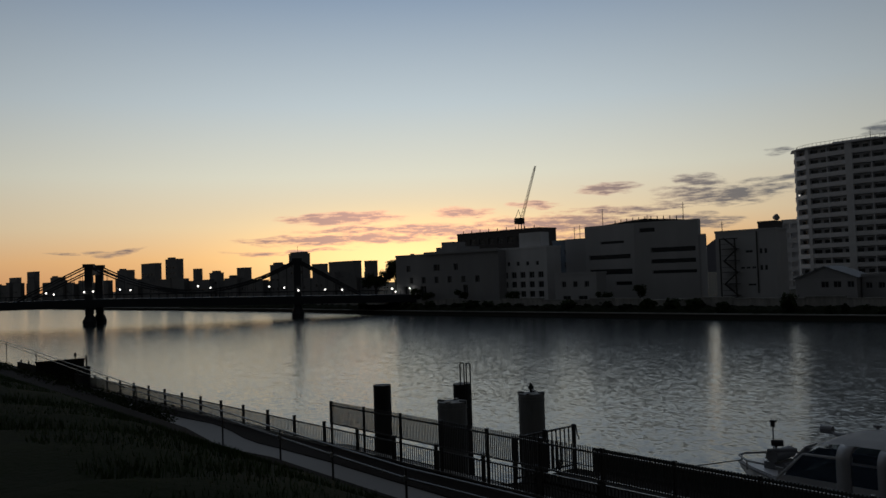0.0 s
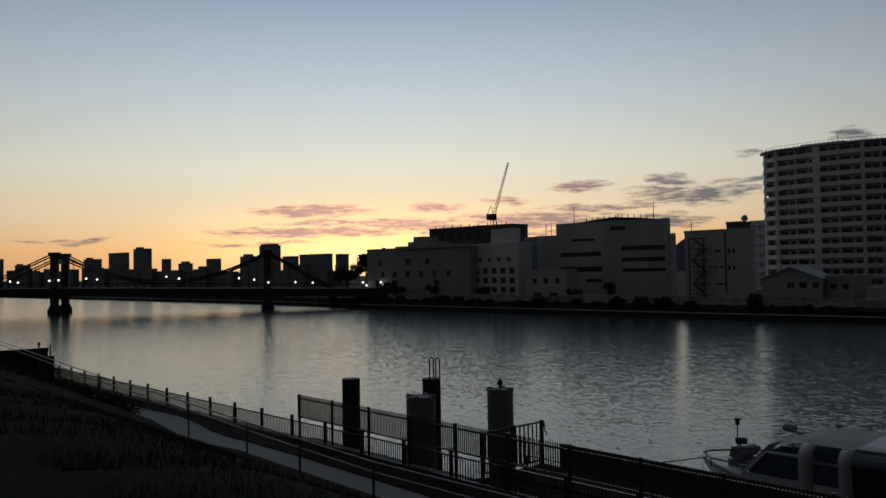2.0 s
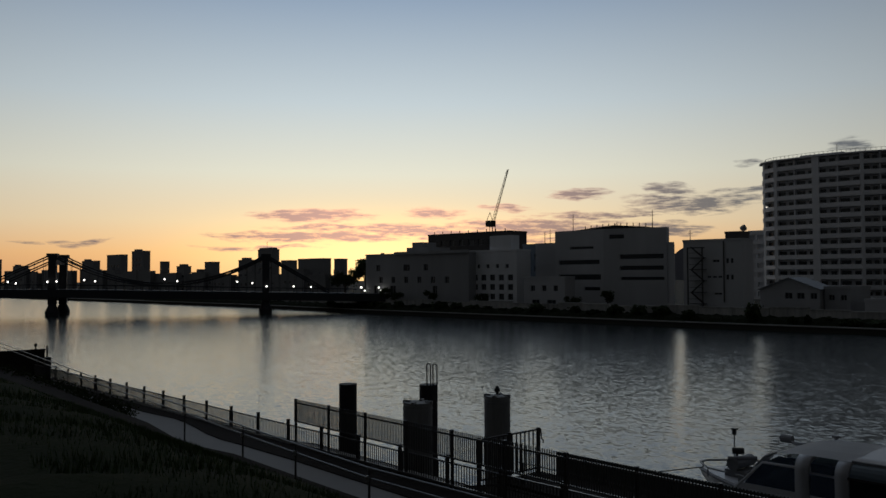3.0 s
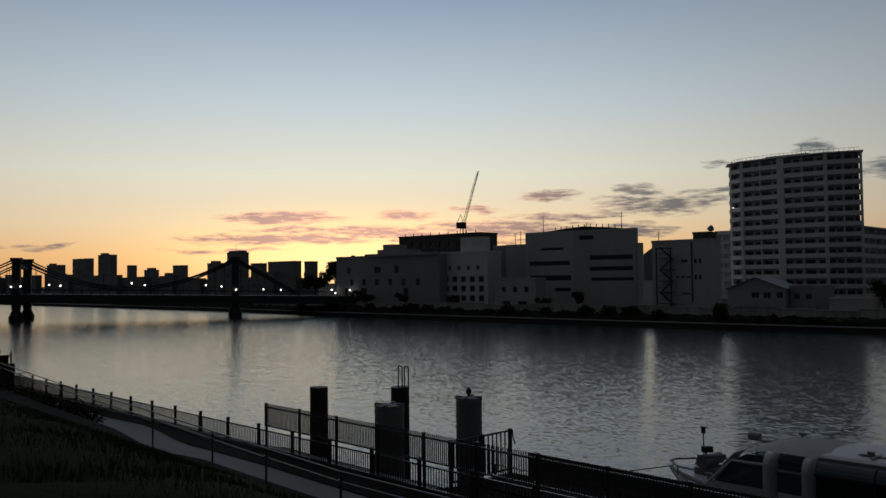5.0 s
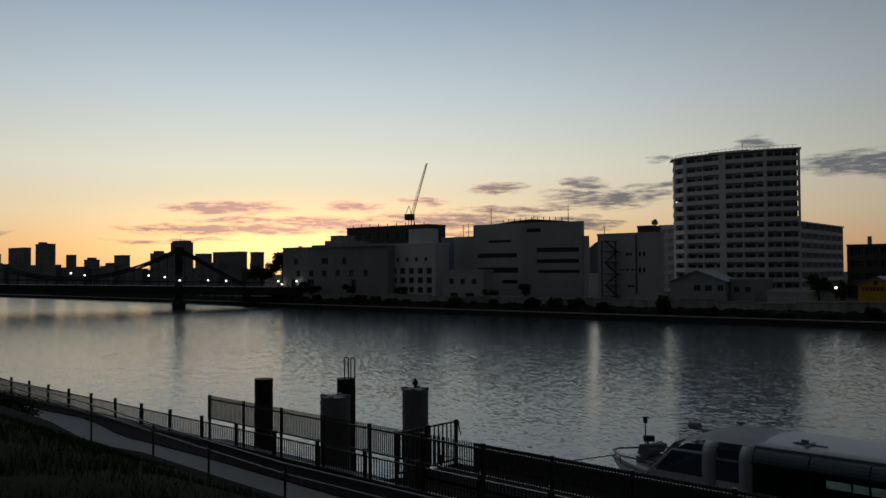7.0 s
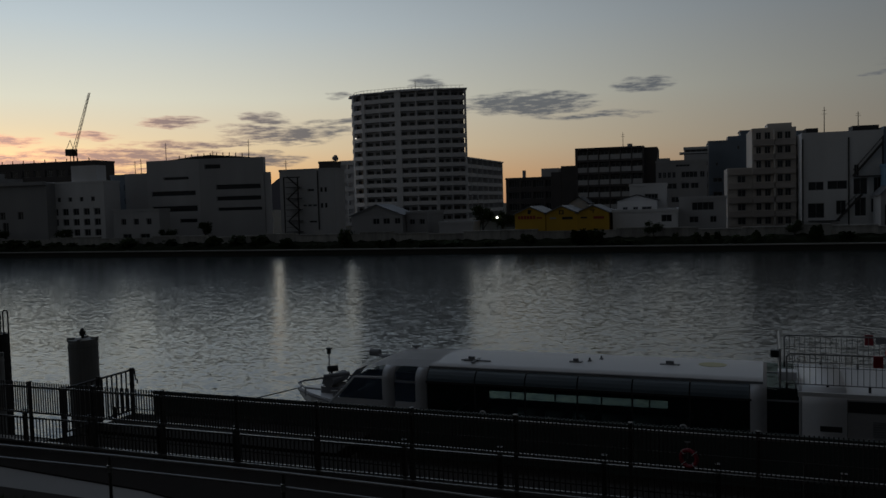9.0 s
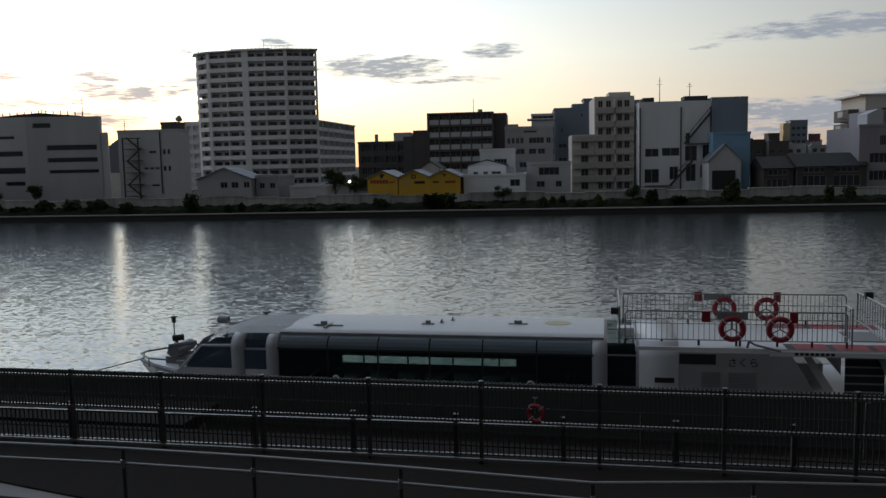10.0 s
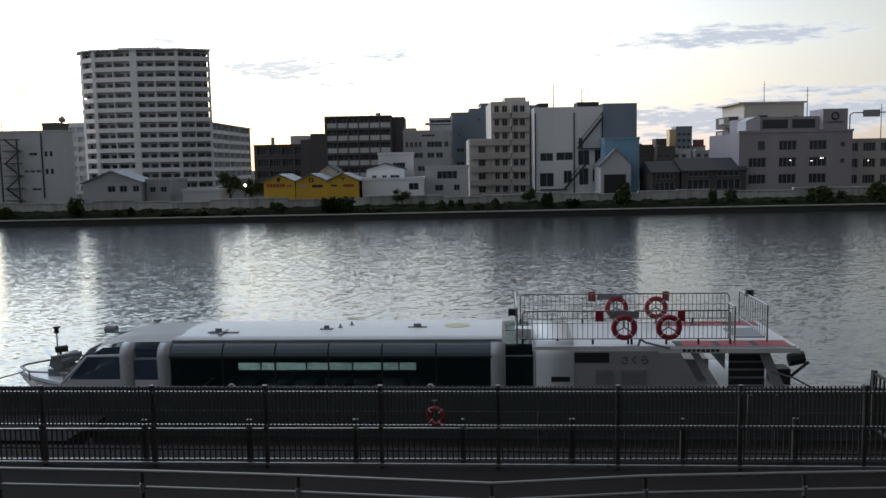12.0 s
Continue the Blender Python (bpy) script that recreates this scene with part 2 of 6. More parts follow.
SIGNRED = surface("sign_red", (0.35, 0.05, 0.03), 0.6, 0.2, 2.0)
LIGHTBLUE = surface("light_blue_sheet", (0.20, 0.36, 0.50), 0.6, 0.25, 0.3)
ORANGEW = surface("glow_painted_cladding", (0.60, 0.46, 0.28), 0.5, 0.2, 0.1)


# ---------------------------------------------------------------- builders
def mesh_of(name, bm, material):
    me = bpy.data.meshes.new(name)
    bm.normal_update()
    bm.to_mesh(me)
    bm.free()
    for m in material if isinstance(material, (list, tuple)) else [material]:
        me.materials.append(m)
    return me


def part(name, bm, material, parent, label="", at=None, kind=""):
    """One mesh object under a thing or a part. bm: a bmesh, or a mesh that several parts share."""
    me = bm if isinstance(bm, bpy.types.Mesh) else mesh_of(name, bm, material)
    ob = new(name, me)
    ob.parent = parent
    if at is not None:
        ob.matrix_basis = at
    return tagged(ob, label=label, kind=kind)


def thing(name, label, category, x=0, y=0, z=0, rz=0, group="", kind=""):
    e = new(name)
    e.empty_display_size = 0.3
    e.matrix_basis = pose(x, y, z, 0, 0, rz)
    return tagged(e, label, category, group, kind)


def B():
    return bmesh.new()


def box(bm, x0, x1, y0, y1, z0, z1, mi=0):
    v = [bm.verts.new((x, y, z)) for z in (z0, z1) for x, y in ((x0, y0), (x1, y0), (x1, y1), (x0, y1))]
    for f in ((3, 2, 1, 0), (4, 5, 6, 7), (0, 1, 5, 4), (1, 2, 6, 5), (2, 3, 7, 6), (3, 0, 4, 7)):
        bm.faces.new([v[i] for i in f]).material_index = mi
    return bm


def tube(bm, a, b, r, seg=6, r2=None):
    a, b = Vector(a), Vector(b)
    d = (b - a).normalized()
    s = d.orthogonal().normalized()
    u = d.cross(s)
    rings = []
    for p, q in ((a, r), (b, r if r2 is None else r2)):
        rings.append([bm.verts.new(p + q * (math.cos(2 * math.pi * k / seg) * s + math.sin(2 * math.pi * k / seg) * u)) for k in range(seg)])
    for k in range(seg):
        bm.faces.new((rings[0][k], rings[0][(k + 1) % seg], rings[1][(k + 1) % seg], rings[1][k]))
    bm.faces.new(rings[0][::-1])
    bm.faces.new(rings[1])
    return bm


def polytube(bm, pts, r, seg=6):
    for a, b in zip(pts, pts[1:]):
        tube(bm, a, b, r, seg)
    return bm


def prism(bm, outline, y0, y1, mi=0):
    """Extrudes an outline in x and z from y0 to y1."""
    f = [bm.verts.new((x, y0, z)) for x, z in outline]
    k = [bm.verts.new((x, y1, z)) for x, z in outline]
    n = len(outline)
    bm.faces.new(f).material_index = mi
    bm.faces.new(k[::-1]).material_index = mi
    for i in range(n):
        bm.faces.new((f[(i + 1) % n], f[i], k[i], k[(i + 1) % n])).material_index = mi
    return bm


def slab(bm, outline, z0, z1):
    """Extrudes an outline in x and y from z0 to z1."""
    a = [bm.verts.new((x, y, z0)) for x, y in outline]
    b = [bm.verts.new((x, y, z1)) for x, y in outline]
    n = len(outline)
    bm.faces.new(a[::-1])
    bm.faces.new(b)
    for i in range(n):
        bm.faces.new((a[i], a[(i + 1) % n], b[(i + 1) % n], b[i]))
    return bm


def torus(bm, R, r, seg=28, sub=10):
    """A ring that stands in the x and z plane."""
    vs = [[bm.verts.new(((R + r * math.cos(b)) * math.cos(a), r * math.sin(b), (R + r * math.cos(b)) * math.sin(a)))
           for b in (2 * math.pi * j / sub for j in range(sub))] for a in (2 * math.pi * i / seg for i in range(seg))]
    for i in range(seg):
        for j in range(sub):
            f = bm.faces.new((vs[i][j], vs[(i + 1) % seg][j], vs[(i + 1) % seg][(j + 1) % sub], vs[i][(j + 1) % sub]))
            f.smooth = True
    return bm


def punched(bm, w, h, openings, recess, depth):
    """A solid block, w wide, h high and depth deep, whose front has openings set back by recess."""
    xs = sorted({0.0, w, *(v for o in openings for v in (o[0], o[1]))})
    zs = sorted({0.0, h, *(v for o in openings for v in (o[2], o[3]))})
    vert = {}

    def v(x, y, z):
        k = (round(x, 4), round(y, 4), round(z, 4))
        if k not in vert:
            vert[k] = bm.verts.new(k)
        return vert[k]

    for x0, x1 in zip(xs, xs[1:]):
        for z0, z1 in zip(zs, zs[1:]):
            cx, cz = (x0 + x1) / 2, (z0 + z1) / 2
            if any(o[0] < cx < o[1] and o[2] < cz < o[3] for o in openings):
                continue
            bm.faces.new((v(x0, 0, z0), v(x1, 0, z0), v(x1, 0, z1), v(x0, 0, z1)))
    for a, b, c, d in openings:
        r = recess
        bm.faces.new((v(a, r, c), v(b, r, c), v(b, r, d), v(a, r, d)))
        bm.faces.new([bm.verts.new(p) for p in ((a, 0, c), (a, r, c), (a, r, d), (a, 0, d))][::-1])
        bm.faces.new([bm.verts.new(p) for p in ((b, 0, c), (b, 0, d), (b, r, d), (b, r, c))][::-1])
        bm.faces.new([bm.verts.new(p) for p in ((a, 0, c), (b, 0, c), (b, r, c), (a, r, c))])
        bm.faces.new([bm.verts.new(p) for p in ((a, 0, d), (a, r, d), (b, r, d), (b, 0, d))])
    p = [bm.verts.new(q) for q in ((0, 0, 0), (w, 0, 0), (w, depth, 0), (0, depth, 0), (0, 0, h), (w, 0, h), (w, depth, h), (0, depth, h))]
    for f in ((4, 5, 6, 7), (1, 2, 6, 5), (3, 0, 4, 7), (2, 3, 7, 6)):
        bm.faces.new([p[i] for i in f])
    bmesh.ops.remove_doubles(bm, verts=bm.verts[:], dist=0.0005)
    return bm


WINDOWS = {}


def window(parent, x0, x1, z0, z1, y, lit=False, bars=1):
    """A framed pane set into an opening."""
    w, h = round(x1 - x0, 2), round(z1 - z0, 2)
    key = (w, h, lit, bars)
    if key not in WINDOWS:
        t = 0.07
        bm = box(box(box(box(B(), 0, w, -0.06, 0, 0, t), 0, w, -0.06, 0, h - t, h), 0, t, -0.06, 0, t, h - t), w - t, w, -0.06, 0, t, h - t)
        for k in range(bars):
            c = w * (k + 1) / (bars + 1)
            box(bm, c - 0.035, c + 0.035, -0.055, 0, t, h - t)
        pane = box(B(), t, w - t, -0.035, -0.005, t, h - t)
        WINDOWS[key] = (mesh_of("window", bm, FRAME), mesh_of("pane", pane, PANELIT if lit else PANE))
    f, p = WINDOWS[key]
    ob = part("window", f, None, parent, at=pose(x0, y, z0))
    part("pane", p, None, ob)
    return ob


GROUND_Z = 1.4


def block(name, label, x0, x1, y, top, depth, material, rows=(), recess=0.3, category="building", roof=True, rz=0, sides=None, base=GROUND_Z):
    """A plain building. rows: (z from the base, height, list of (x, width)) for its windows; roof: a parapet on top."""
    e = thing(name, label, category, x0, y, base, rz)
    w, h = x1 - x0, top - base
    ops = [(x, x + ww, z, z + hh) for z, hh, cols in rows for x, ww in cols if x + ww < w and z + hh < h]
    part("wall", punched(B(), w, h, ops, recess, depth), material, e)
    for k, o in enumerate(ops):
        window(e, *o, recess, bars=1 if o[1] - o[0] < 2.2 else 3)
    if roof:
        t = 0.25
        bm = box(box(B(), -0.1, w + 0.1, -0.1, t, h, h + 0.45), -0.1, w + 0.1, depth - t, depth + 0.1, h, h + 0.45)
        box(box(bm, -0.1, t, t, depth - t, h, h + 0.45), w - t, w + 0.1, t, depth - t, h, h + 0.45)
        part("parapet", bm, material, e)
    return e


def cols(x, n, pitch, width):
    return [(x + pitch * k, width) for k in range(n)]


def floors(z, n, pitch, height, columns):
    return [(z + pitch * k, height, columns) for k in range(n)]


def rooftop_box(parent, x0, x1, y0, y1, z, h, material, name="plant_room"):
    return part(name, box(B(), x0, x1, y0, y1, z, z + h), material, parent)


def mast(parent, x, y, z, h, name="antenna"):
    bm = tube(B(), (x, y, z), (x, y, z + h), 0.09, 5, 0.05)
    for k, wd in ((0.72, 0.5), (0.86, 0.35)):
        tube(bm, (x - wd, y, z + h * k), (x + wd, y, z + h * k), 0.035, 4)
    return part(name, bm, IRON, parent, "thin dark mast")


# ---------------------------------------------------------------- river, far bank, near bank
part_water = slab(B(), [(-3000, -60), (3000, -60), (3000, 3000), (-3000, 3000)], -3.0, 0.0)
tagged(new("water", mesh_of("water", part_water, WATER)), "dark rippled river water reflecting the dusk sky", "water", kind="structure")

QUAY = [(-1400, 150), (-277, 136), (-208, 135), (-145, 128.5), (-60, 124.8), (70, 123.6), (500, 122)]
tagged(new("ground", mesh_of("ground", slab(B(), [*QUAY, (2500, 122), (2500, 2900), (-2500, 2900), (-2500, 150)], -2.5, 0.75), EARTH)),
       "dark flat ground of the far river bank", "ground", kind="structure")
tagged(new("ground_terrace", mesh_of("ground_terrace", slab(B(), [*((x, y + 8.3) for x, y in QUAY), (2500, 131), (2500, 2890), (-2500, 2890), (-2500, 159)], 0.7, 1.43), EARTH)),
       "raised dark ground behind the floodwall", "ground", kind="structure")
lip = B()
for (ax, ay), (bx, by) in zip(QUAY, QUAY[1:]):
    slab(lip, [(ax, ay - 0.25), (bx, by - 0.25), (bx, by + 0.35), (ax, ay + 0.35)], 0.78, 0.95)
tagged(new("quay_edge", mesh_of("quay_edge", lip, CONCRETE)), "pale concrete coping along the far quay", "kerb", kind="structure")
# stepped floodwall behind the far promenade
fw = tagged(new("wall_floodwall"), "stained pale concrete floodwall along the far bank", "wall", kind="structure")
for (ax, ay), (bx, by) in zip(QUAY[1:], QUAY[2:]):
    n = max(1, int((bx - ax) / 6))
    for k in range(n):
        x0, x1 = ax + (bx - ax) * k / n, ax + (bx - ax) * (k + 1) / n - 0.06
        y0, y1 = ay + (by - ay) * k / n + 8, ay + (by - ay) * (k + 1) / n + 8
        h = 2.95 + 0.22 * math.sin(k * 1.7)
        pn = slab(B(), [(x0, y0), (x1, y1), (x1, y1 + 0.5), (x0, y0 + 0.5)], 0.75, h)
        part("wall_panel", pn, WALLCONC, fw)
        part("coping", slab(B(), [(x0, y0 - 0.12), (x1, y1 - 0.12), (x1, y1 + 0.6), (x0, y0 + 0.6)], h, h + 0.18), WALLCONC, fw)

# dark planting bed along the foot of the floodwall
bed = B()
for (ax, ay), (bx, by) in zip(QUAY[1:], QUAY[2:]):
    n = int((bx - ax) / 0.7)
    rows = [[bed.verts.new((ax + (bx - ax) * i / n, ay + (by - ay) * i / n + 3.2 + 0.58 * j,
                            0.74 + (0 if j == 0 else 0.62 + 0.55 * noise.noise((ax + 0.5 * i, 1.1 * j, 5.0)) + 0.05 * j))) for j in range(9)] for i in range(n + 1)]
    for r0, r1 in zip(rows, rows[1:]):
        for j in range(8):
            bed.faces.new((r0[j], r1[j], r1[j + 1], r0[j + 1]))
tagged(new("planting_bed", mesh_of("planting_bed", bed, BEDLEAF)), "low dark planting along the foot of the floodwall", "planting", kind="structure")

# near bank: profile across the bank, swept along it. BANK is the frame whose x axis is the fence line.
BANK_RZ = math.degrees(math.atan(-0.092))
BANK = pose(0, 17.35, 0, 0, 0, BANK_RZ)


def sweep(profile, x0, x1, step, rough=0.0):
    bm = B()
    n = int((x1 - x0) / step)
    grid = [[bm.verts.new((x0 + (x1 - x0) * i / n, y, z + (rough * (noise.noise((x0 + step * i, y * 1.5, 2.0))) if rough else 0)))
             for y, z in profile] for i in range(n + 1)]
    for i in range(n):
        for j in range(len(profile) - 1):
            bm.faces.new((grid[i][j], grid[i + 1][j], grid[i + 1][j + 1], grid[i][j + 1])).smooth = True
    return bm


def in_bank(name, bm, mat, label, cat):
    ob = new(name, mesh_of(name, bm, mat))
    ob.matrix_basis = BANK
    return tagged(ob, label, cat, kind="structure")


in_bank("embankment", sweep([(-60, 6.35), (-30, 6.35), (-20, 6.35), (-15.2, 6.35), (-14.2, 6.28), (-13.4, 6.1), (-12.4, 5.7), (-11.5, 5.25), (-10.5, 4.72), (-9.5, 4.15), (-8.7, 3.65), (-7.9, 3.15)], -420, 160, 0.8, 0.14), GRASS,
        "dark grassy river embankment slope", "ground")
# unseen wall, added to keep sky light off the near bank
in_bank("wall_behind", box(B(), -260, 160, -29, -26, 0, 26), GREYWALL, "unseen plain wall added behind the path to close the bank and block sky light", "wall")
RAMP_EDGE = [(-420, -4.5), (-60, -4.9), (-46, -5.2), (-34, -5.95), (-26.8, -6.15), (-24.6, -6.45), (-23.4, -6.62), (-21.5, -6.6), (-20, -6.35), (-15.3, -6.45), (-9, -6.5), (0.7, -6.8), (6.8, -6.2),
             (12, -5.8), (160, -5.8)]
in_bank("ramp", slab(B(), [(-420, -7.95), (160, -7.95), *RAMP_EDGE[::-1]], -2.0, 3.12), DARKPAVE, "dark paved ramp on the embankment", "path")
# the terrace edge follows the low fence, then widens at the landing
EDGE = [(-420, 2.6), (-75, -0.75), (-60, -0.72), (-45, -0.42), (-27.2, 0.02), (-26.8, 0.32), (-17.6, 0.32), (-17.2, 1.1), (160, 1.1)]
in_bank("pavement", slab(B(), [(-420, -7.0), (160, -7.0), *EDGE[::-1]], -2.0, 1.5), PAVING, "pale paved river terrace", "pavement")
in_bank("quay_wall", slab(B(), [*EDGE, *((x, y + 0.22) for x, y in EDGE[::-1])], -2.0, 1.53), DARKPAVE, "concrete edge of the river terrace", "wall")
in_bank("kerb", slab(B(), [*((x, y - 0.34) for x, y in EDGE[1:7]), *((x, y - 0.01) for x, y in EDGE[6:0:-1])], 1.44, 1.58), CONCRETE, "pale kerb under the low fence", "kerb")
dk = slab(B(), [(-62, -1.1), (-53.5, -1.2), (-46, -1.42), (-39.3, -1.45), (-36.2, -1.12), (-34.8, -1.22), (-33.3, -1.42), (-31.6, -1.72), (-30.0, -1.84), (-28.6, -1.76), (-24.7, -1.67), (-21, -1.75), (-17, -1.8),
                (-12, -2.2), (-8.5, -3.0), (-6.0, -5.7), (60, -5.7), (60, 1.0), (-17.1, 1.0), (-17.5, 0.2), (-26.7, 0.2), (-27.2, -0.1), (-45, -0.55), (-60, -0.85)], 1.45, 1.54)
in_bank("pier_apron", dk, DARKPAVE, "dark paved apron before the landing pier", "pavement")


# ---------------------------------------------------------------- fences on the near bank
def picket_fence(name, label, x0, x1, y, z, height, pitch, rails, material, spike=0.06, bar=0.011, near=(-8, 8), post=0.05, posts=(), frame_=None, low=0.10, post_top=None):
    e = thing(name, label, "fence")
    e.matrix_basis = (frame_ or BANK) @ pose(0, y, z)
    ph = post_top or height
    pm = mesh_of("post", box(box(B(), -post, post, -post, post, 0, ph + 0.03), -post * 1.2, post * 1.2, -post * 1.2, post * 1.2, ph + 0.03, ph + 0.06), material)
    foot = mesh_of("base_plate", box(B(), -0.14, 0.14, -0.12, 0.12, 0, 0.02), STEEL)
    for x in posts:
        ob = part("post", pm, None, e, at=pose(x, 0.045, 0))
        part("base_plate", foot, None, ob)
    for zr, t in rails:
        part("rail", box(B(), x0, x1, -0.028, 0.028, zr - t, zr), RAILTOP, e)
    pk = mesh_of("picket", box(B(), -bar, bar, -bar - 0.028, bar - 0.028, low, height + spike), material)
    rest, made = B(), 0
    n = int((x1 - x0) / pitch)
    for k in range(n):
        xx = x0 + pitch * (k + 0.5)
        if near[0] < xx < near[1] and made < 300:
            part("picket", pk, None, e, at=pose(xx, 0, 0))
            made += 1
        else:
            box(rest, xx - bar, xx + bar, -bar - 0.028, bar - 0.028, low, height + spike)
    part("picket_panel", rest, material, e, kind="stuff")
    return e


RAILTOP = surface("fence_rail_paint", (0.14, 0.135, 0.13), 0.30, 0.3, 3.0)
TALL_POSTS = [-8.59 - 2.285 * k for k in range(8, 0, -1)] + [-8.59 + 2.47 * k for k in range(10)]
picket_fence("tall_fence", "tall dark metal picket fence on the river terrace", -26.9, 16.0, -0.05, 1.5, 1.78, 0.085,
             [(1.72, 0.055), (1.0, 0.05), (0.16, 0.05)], IRON2, posts=TALL_POSTS, post=0.04, bar=0.013, low=0.96, frame_=BANK @ pose(0, 0, 0, 0, 0, 0.4))
picket_fence("low_fence", "low dark metal picket fence at the water's edge", -75.0, 16.0, 0.0, 1.5, 0.80, 0.118,
             [(0.80, 0.05), (0.12, 0.04)], IRON, posts=[-74 + 2.33 * k for k in range(39)], spike=0.0, bar=0.013, near=(-10, 9), post_top=0.92, frame_=pose(0, 17.72, 0, 0, 0, -3.95))


def side_fence(x, y0, y1, label):
    """A fence that runs out over the water, with a hooped end."""
    e = thing("side_fence", label, "fence")
    e.matrix_basis = BANK @ pose(x, 0, 1.56)
    for yy in (y0, (y0 + y1) / 2, y1):
        part("post", box(B(), -0.05, 0.05, yy - 0.05, yy + 0.05, 0, 1.5), IRON, e)
    for zr in (1.46, 0.2):
        part("rail", box(B(), -0.03, 0.03, y0, y1 + 0.12, zr - 0.05, zr), IRON, e)
    pk = mesh_of("picket", box(B(), -0.018, 0.018, -0.018, 0.018, 0.15, 1.44), IRON)
    for k in range(int((y1 - y0) / 0.2)):
        part("picket", pk, None, e, at=pose(0, y0 + 0.1 + 0.2 * k, 0))
    part("end_hoop", polytube(B(), [(0, y1 + 0.12, 1.44), (0, y1 + 0.17, 1.1), (0, y1 + 0.24, 1.06), (0, y1 + 0.24, 0.95)], 0.022), IRON, e)
    return e


side_fence(-17.25, 0.55, 3.3, "dark metal side fence of the landing pier")
side_fence(9.85, 0.55, 2.35, "dark metal side fence at the pier's other end")

# landing pontoon with a dark green barrier
pon = thing("landing_pontoon", "dark floating landing pontoon with green barrier panels", "pontoon")
pon.matrix_basis = BANK @ pose(0, 0, 0)
part("deck", box(B(), -17.6, 22, 1.7, 4.6, -0.4, 0.75), DARKPAVE, pon)
panel = mesh_of("barrier_panel", box(B(), 0.0, 1.957, -0.03, 0.03, 0.06, 1.3), BARRIER)
panel_cap = mesh_of("panel_rail", box(B(), 0, 1.957, -0.05, 0.05, 0, 0.06), BARRIER)
for k in range(20):
    pl = part("barrier_panel", panel, None, pon, at=pose(-17.3 + 1.96 * k, 4.3, 0.75))
    part("panel_rail", panel_cap, None, pl)
    part("panel_rail", panel_cap, None, pl, at=pose(0, 0, 1.3))
part("front_rail", tube(B(), (-16.8, 1.85, 2.2), (21.5, 1.85, 2.2), 0.016, 6), IRON2, pon)
for k in range(9):
    part("rail_post", tube(B(), (-16.6 + 4.7 * k, 1.85, 0.75), (-16.6 + 4.7 * k, 1.85, 2.2), 0.03, 6), IRON, pon)
for x in (7.35, 7.98):
    part("mooring_hook", polytube(B(), [(x, 3.4, 0.7), (x, 3.4, 2.15), (x + 0.04, 3.4, 2.2), (x + 0.1, 3.4, 2.17)], 0.022), STEEL, pon, "bright steel hook post")
gang = thing("pier_platform", "concrete platform of the landing pier", "platform")
gang.matrix_basis = BANK @ pose(0, 0, 0)
part("slab", box(B(), -17.4, -9.0, 1.5, 3.5, 1.25, 1.56), DARKPAVE, gang)
for x in (-16.9, -9.6):
    part("column", tube(B(), (x, 3.4, -3), (x, 3.4, 1.25), 0.2, 10), CONCRETE, gang)


# ---------------------------------------------------------------- guide piles
def pile(name, label, x, y, top, r, material, cap):
    e = thing(name, label, "pile", x, y, 0)
    part("shaft", tube(B(), (0, 0, -3), (0, 0, top), r, 24), material, e)
    if cap:
        part("cap", tube(B(), (0, 0, top), (0, 0, top + 0.09), r * 0.97, 24, r * 0.95), PILEWHITE, e)
        part("cap_ring", tube(B(), (0, 0, top - 0.16), (0, 0, top - 0.10), r * 1.03, 24), PILEWHITE, e)
        for k in range(4):
            part("lug", box(B(), r * 0.55, r * 1.05, -0.05, 0.05, top + 0.02, top + 0.14), PILEWHITE, e, at=pose(0, 0, 0, 0, 0, 25 + 90 * k))
    else:
        part("rim", tube(B(), (0, 0, top), (0, 0, top + 0.03), r * 1.02, 24), material, e)
    return e


pile("guide_pile", "black tarred steel guide pile in the water", -24.6, 20.45, 4.0, 0.34, BLACKSTEEL, False)
backp = pile("guide_pile", "dark steel guide pile with a ladder", -22.15, 22.35, 4.0, 0.34, BLACKSTEEL, False)
pile("guide_pile", "weathered white steel guide pile in the water", -20.6, 20.25, 3.66, 0.51, PILEWHITE, True)
lampp = pile("guide_pile", "weathered white guide pile with a small lamp", -18.55, 22.1, 3.88, 0.45, PILEWHITE, True)
part("lamp", tube(tube(tube(B(), (0, 0, 4.0), (0, 0, 4.1), 0.05, 8), (0, 0, 4.1), (0, 0, 4.22), 0.1, 10), (0, 0, 4.22), (0, 0, 4.32), 0.08, 10, 0.03), BLACK, lampp)
lad = B()
for a, b in ((0.34, 0.54), (0.66, 0.86)):
    polytube(lad, [(a, -0.42, 3.9), (a, -0.42, 4.82), (a + 0.04, -0.42, 4.88), (b - 0.04, -0.42, 4.88), (b, -0.42, 4.82), (b, -0.42, -0.5 if b > 0.7 else 3.9)], 0.024)
tube(lad, (0.66, -0.42, 3.9), (0.66, -0.42, -0.5), 0.024)
for k in range(14):
    tube(lad, (0.66, -0.42, 0.2 + 0.3 * k), (0.86, -0.42, 0.2 + 0.3 * k), 0.016)
part("ladder", lad, BLACKSTEEL, backp, "thin steel ladder with hooped tops")

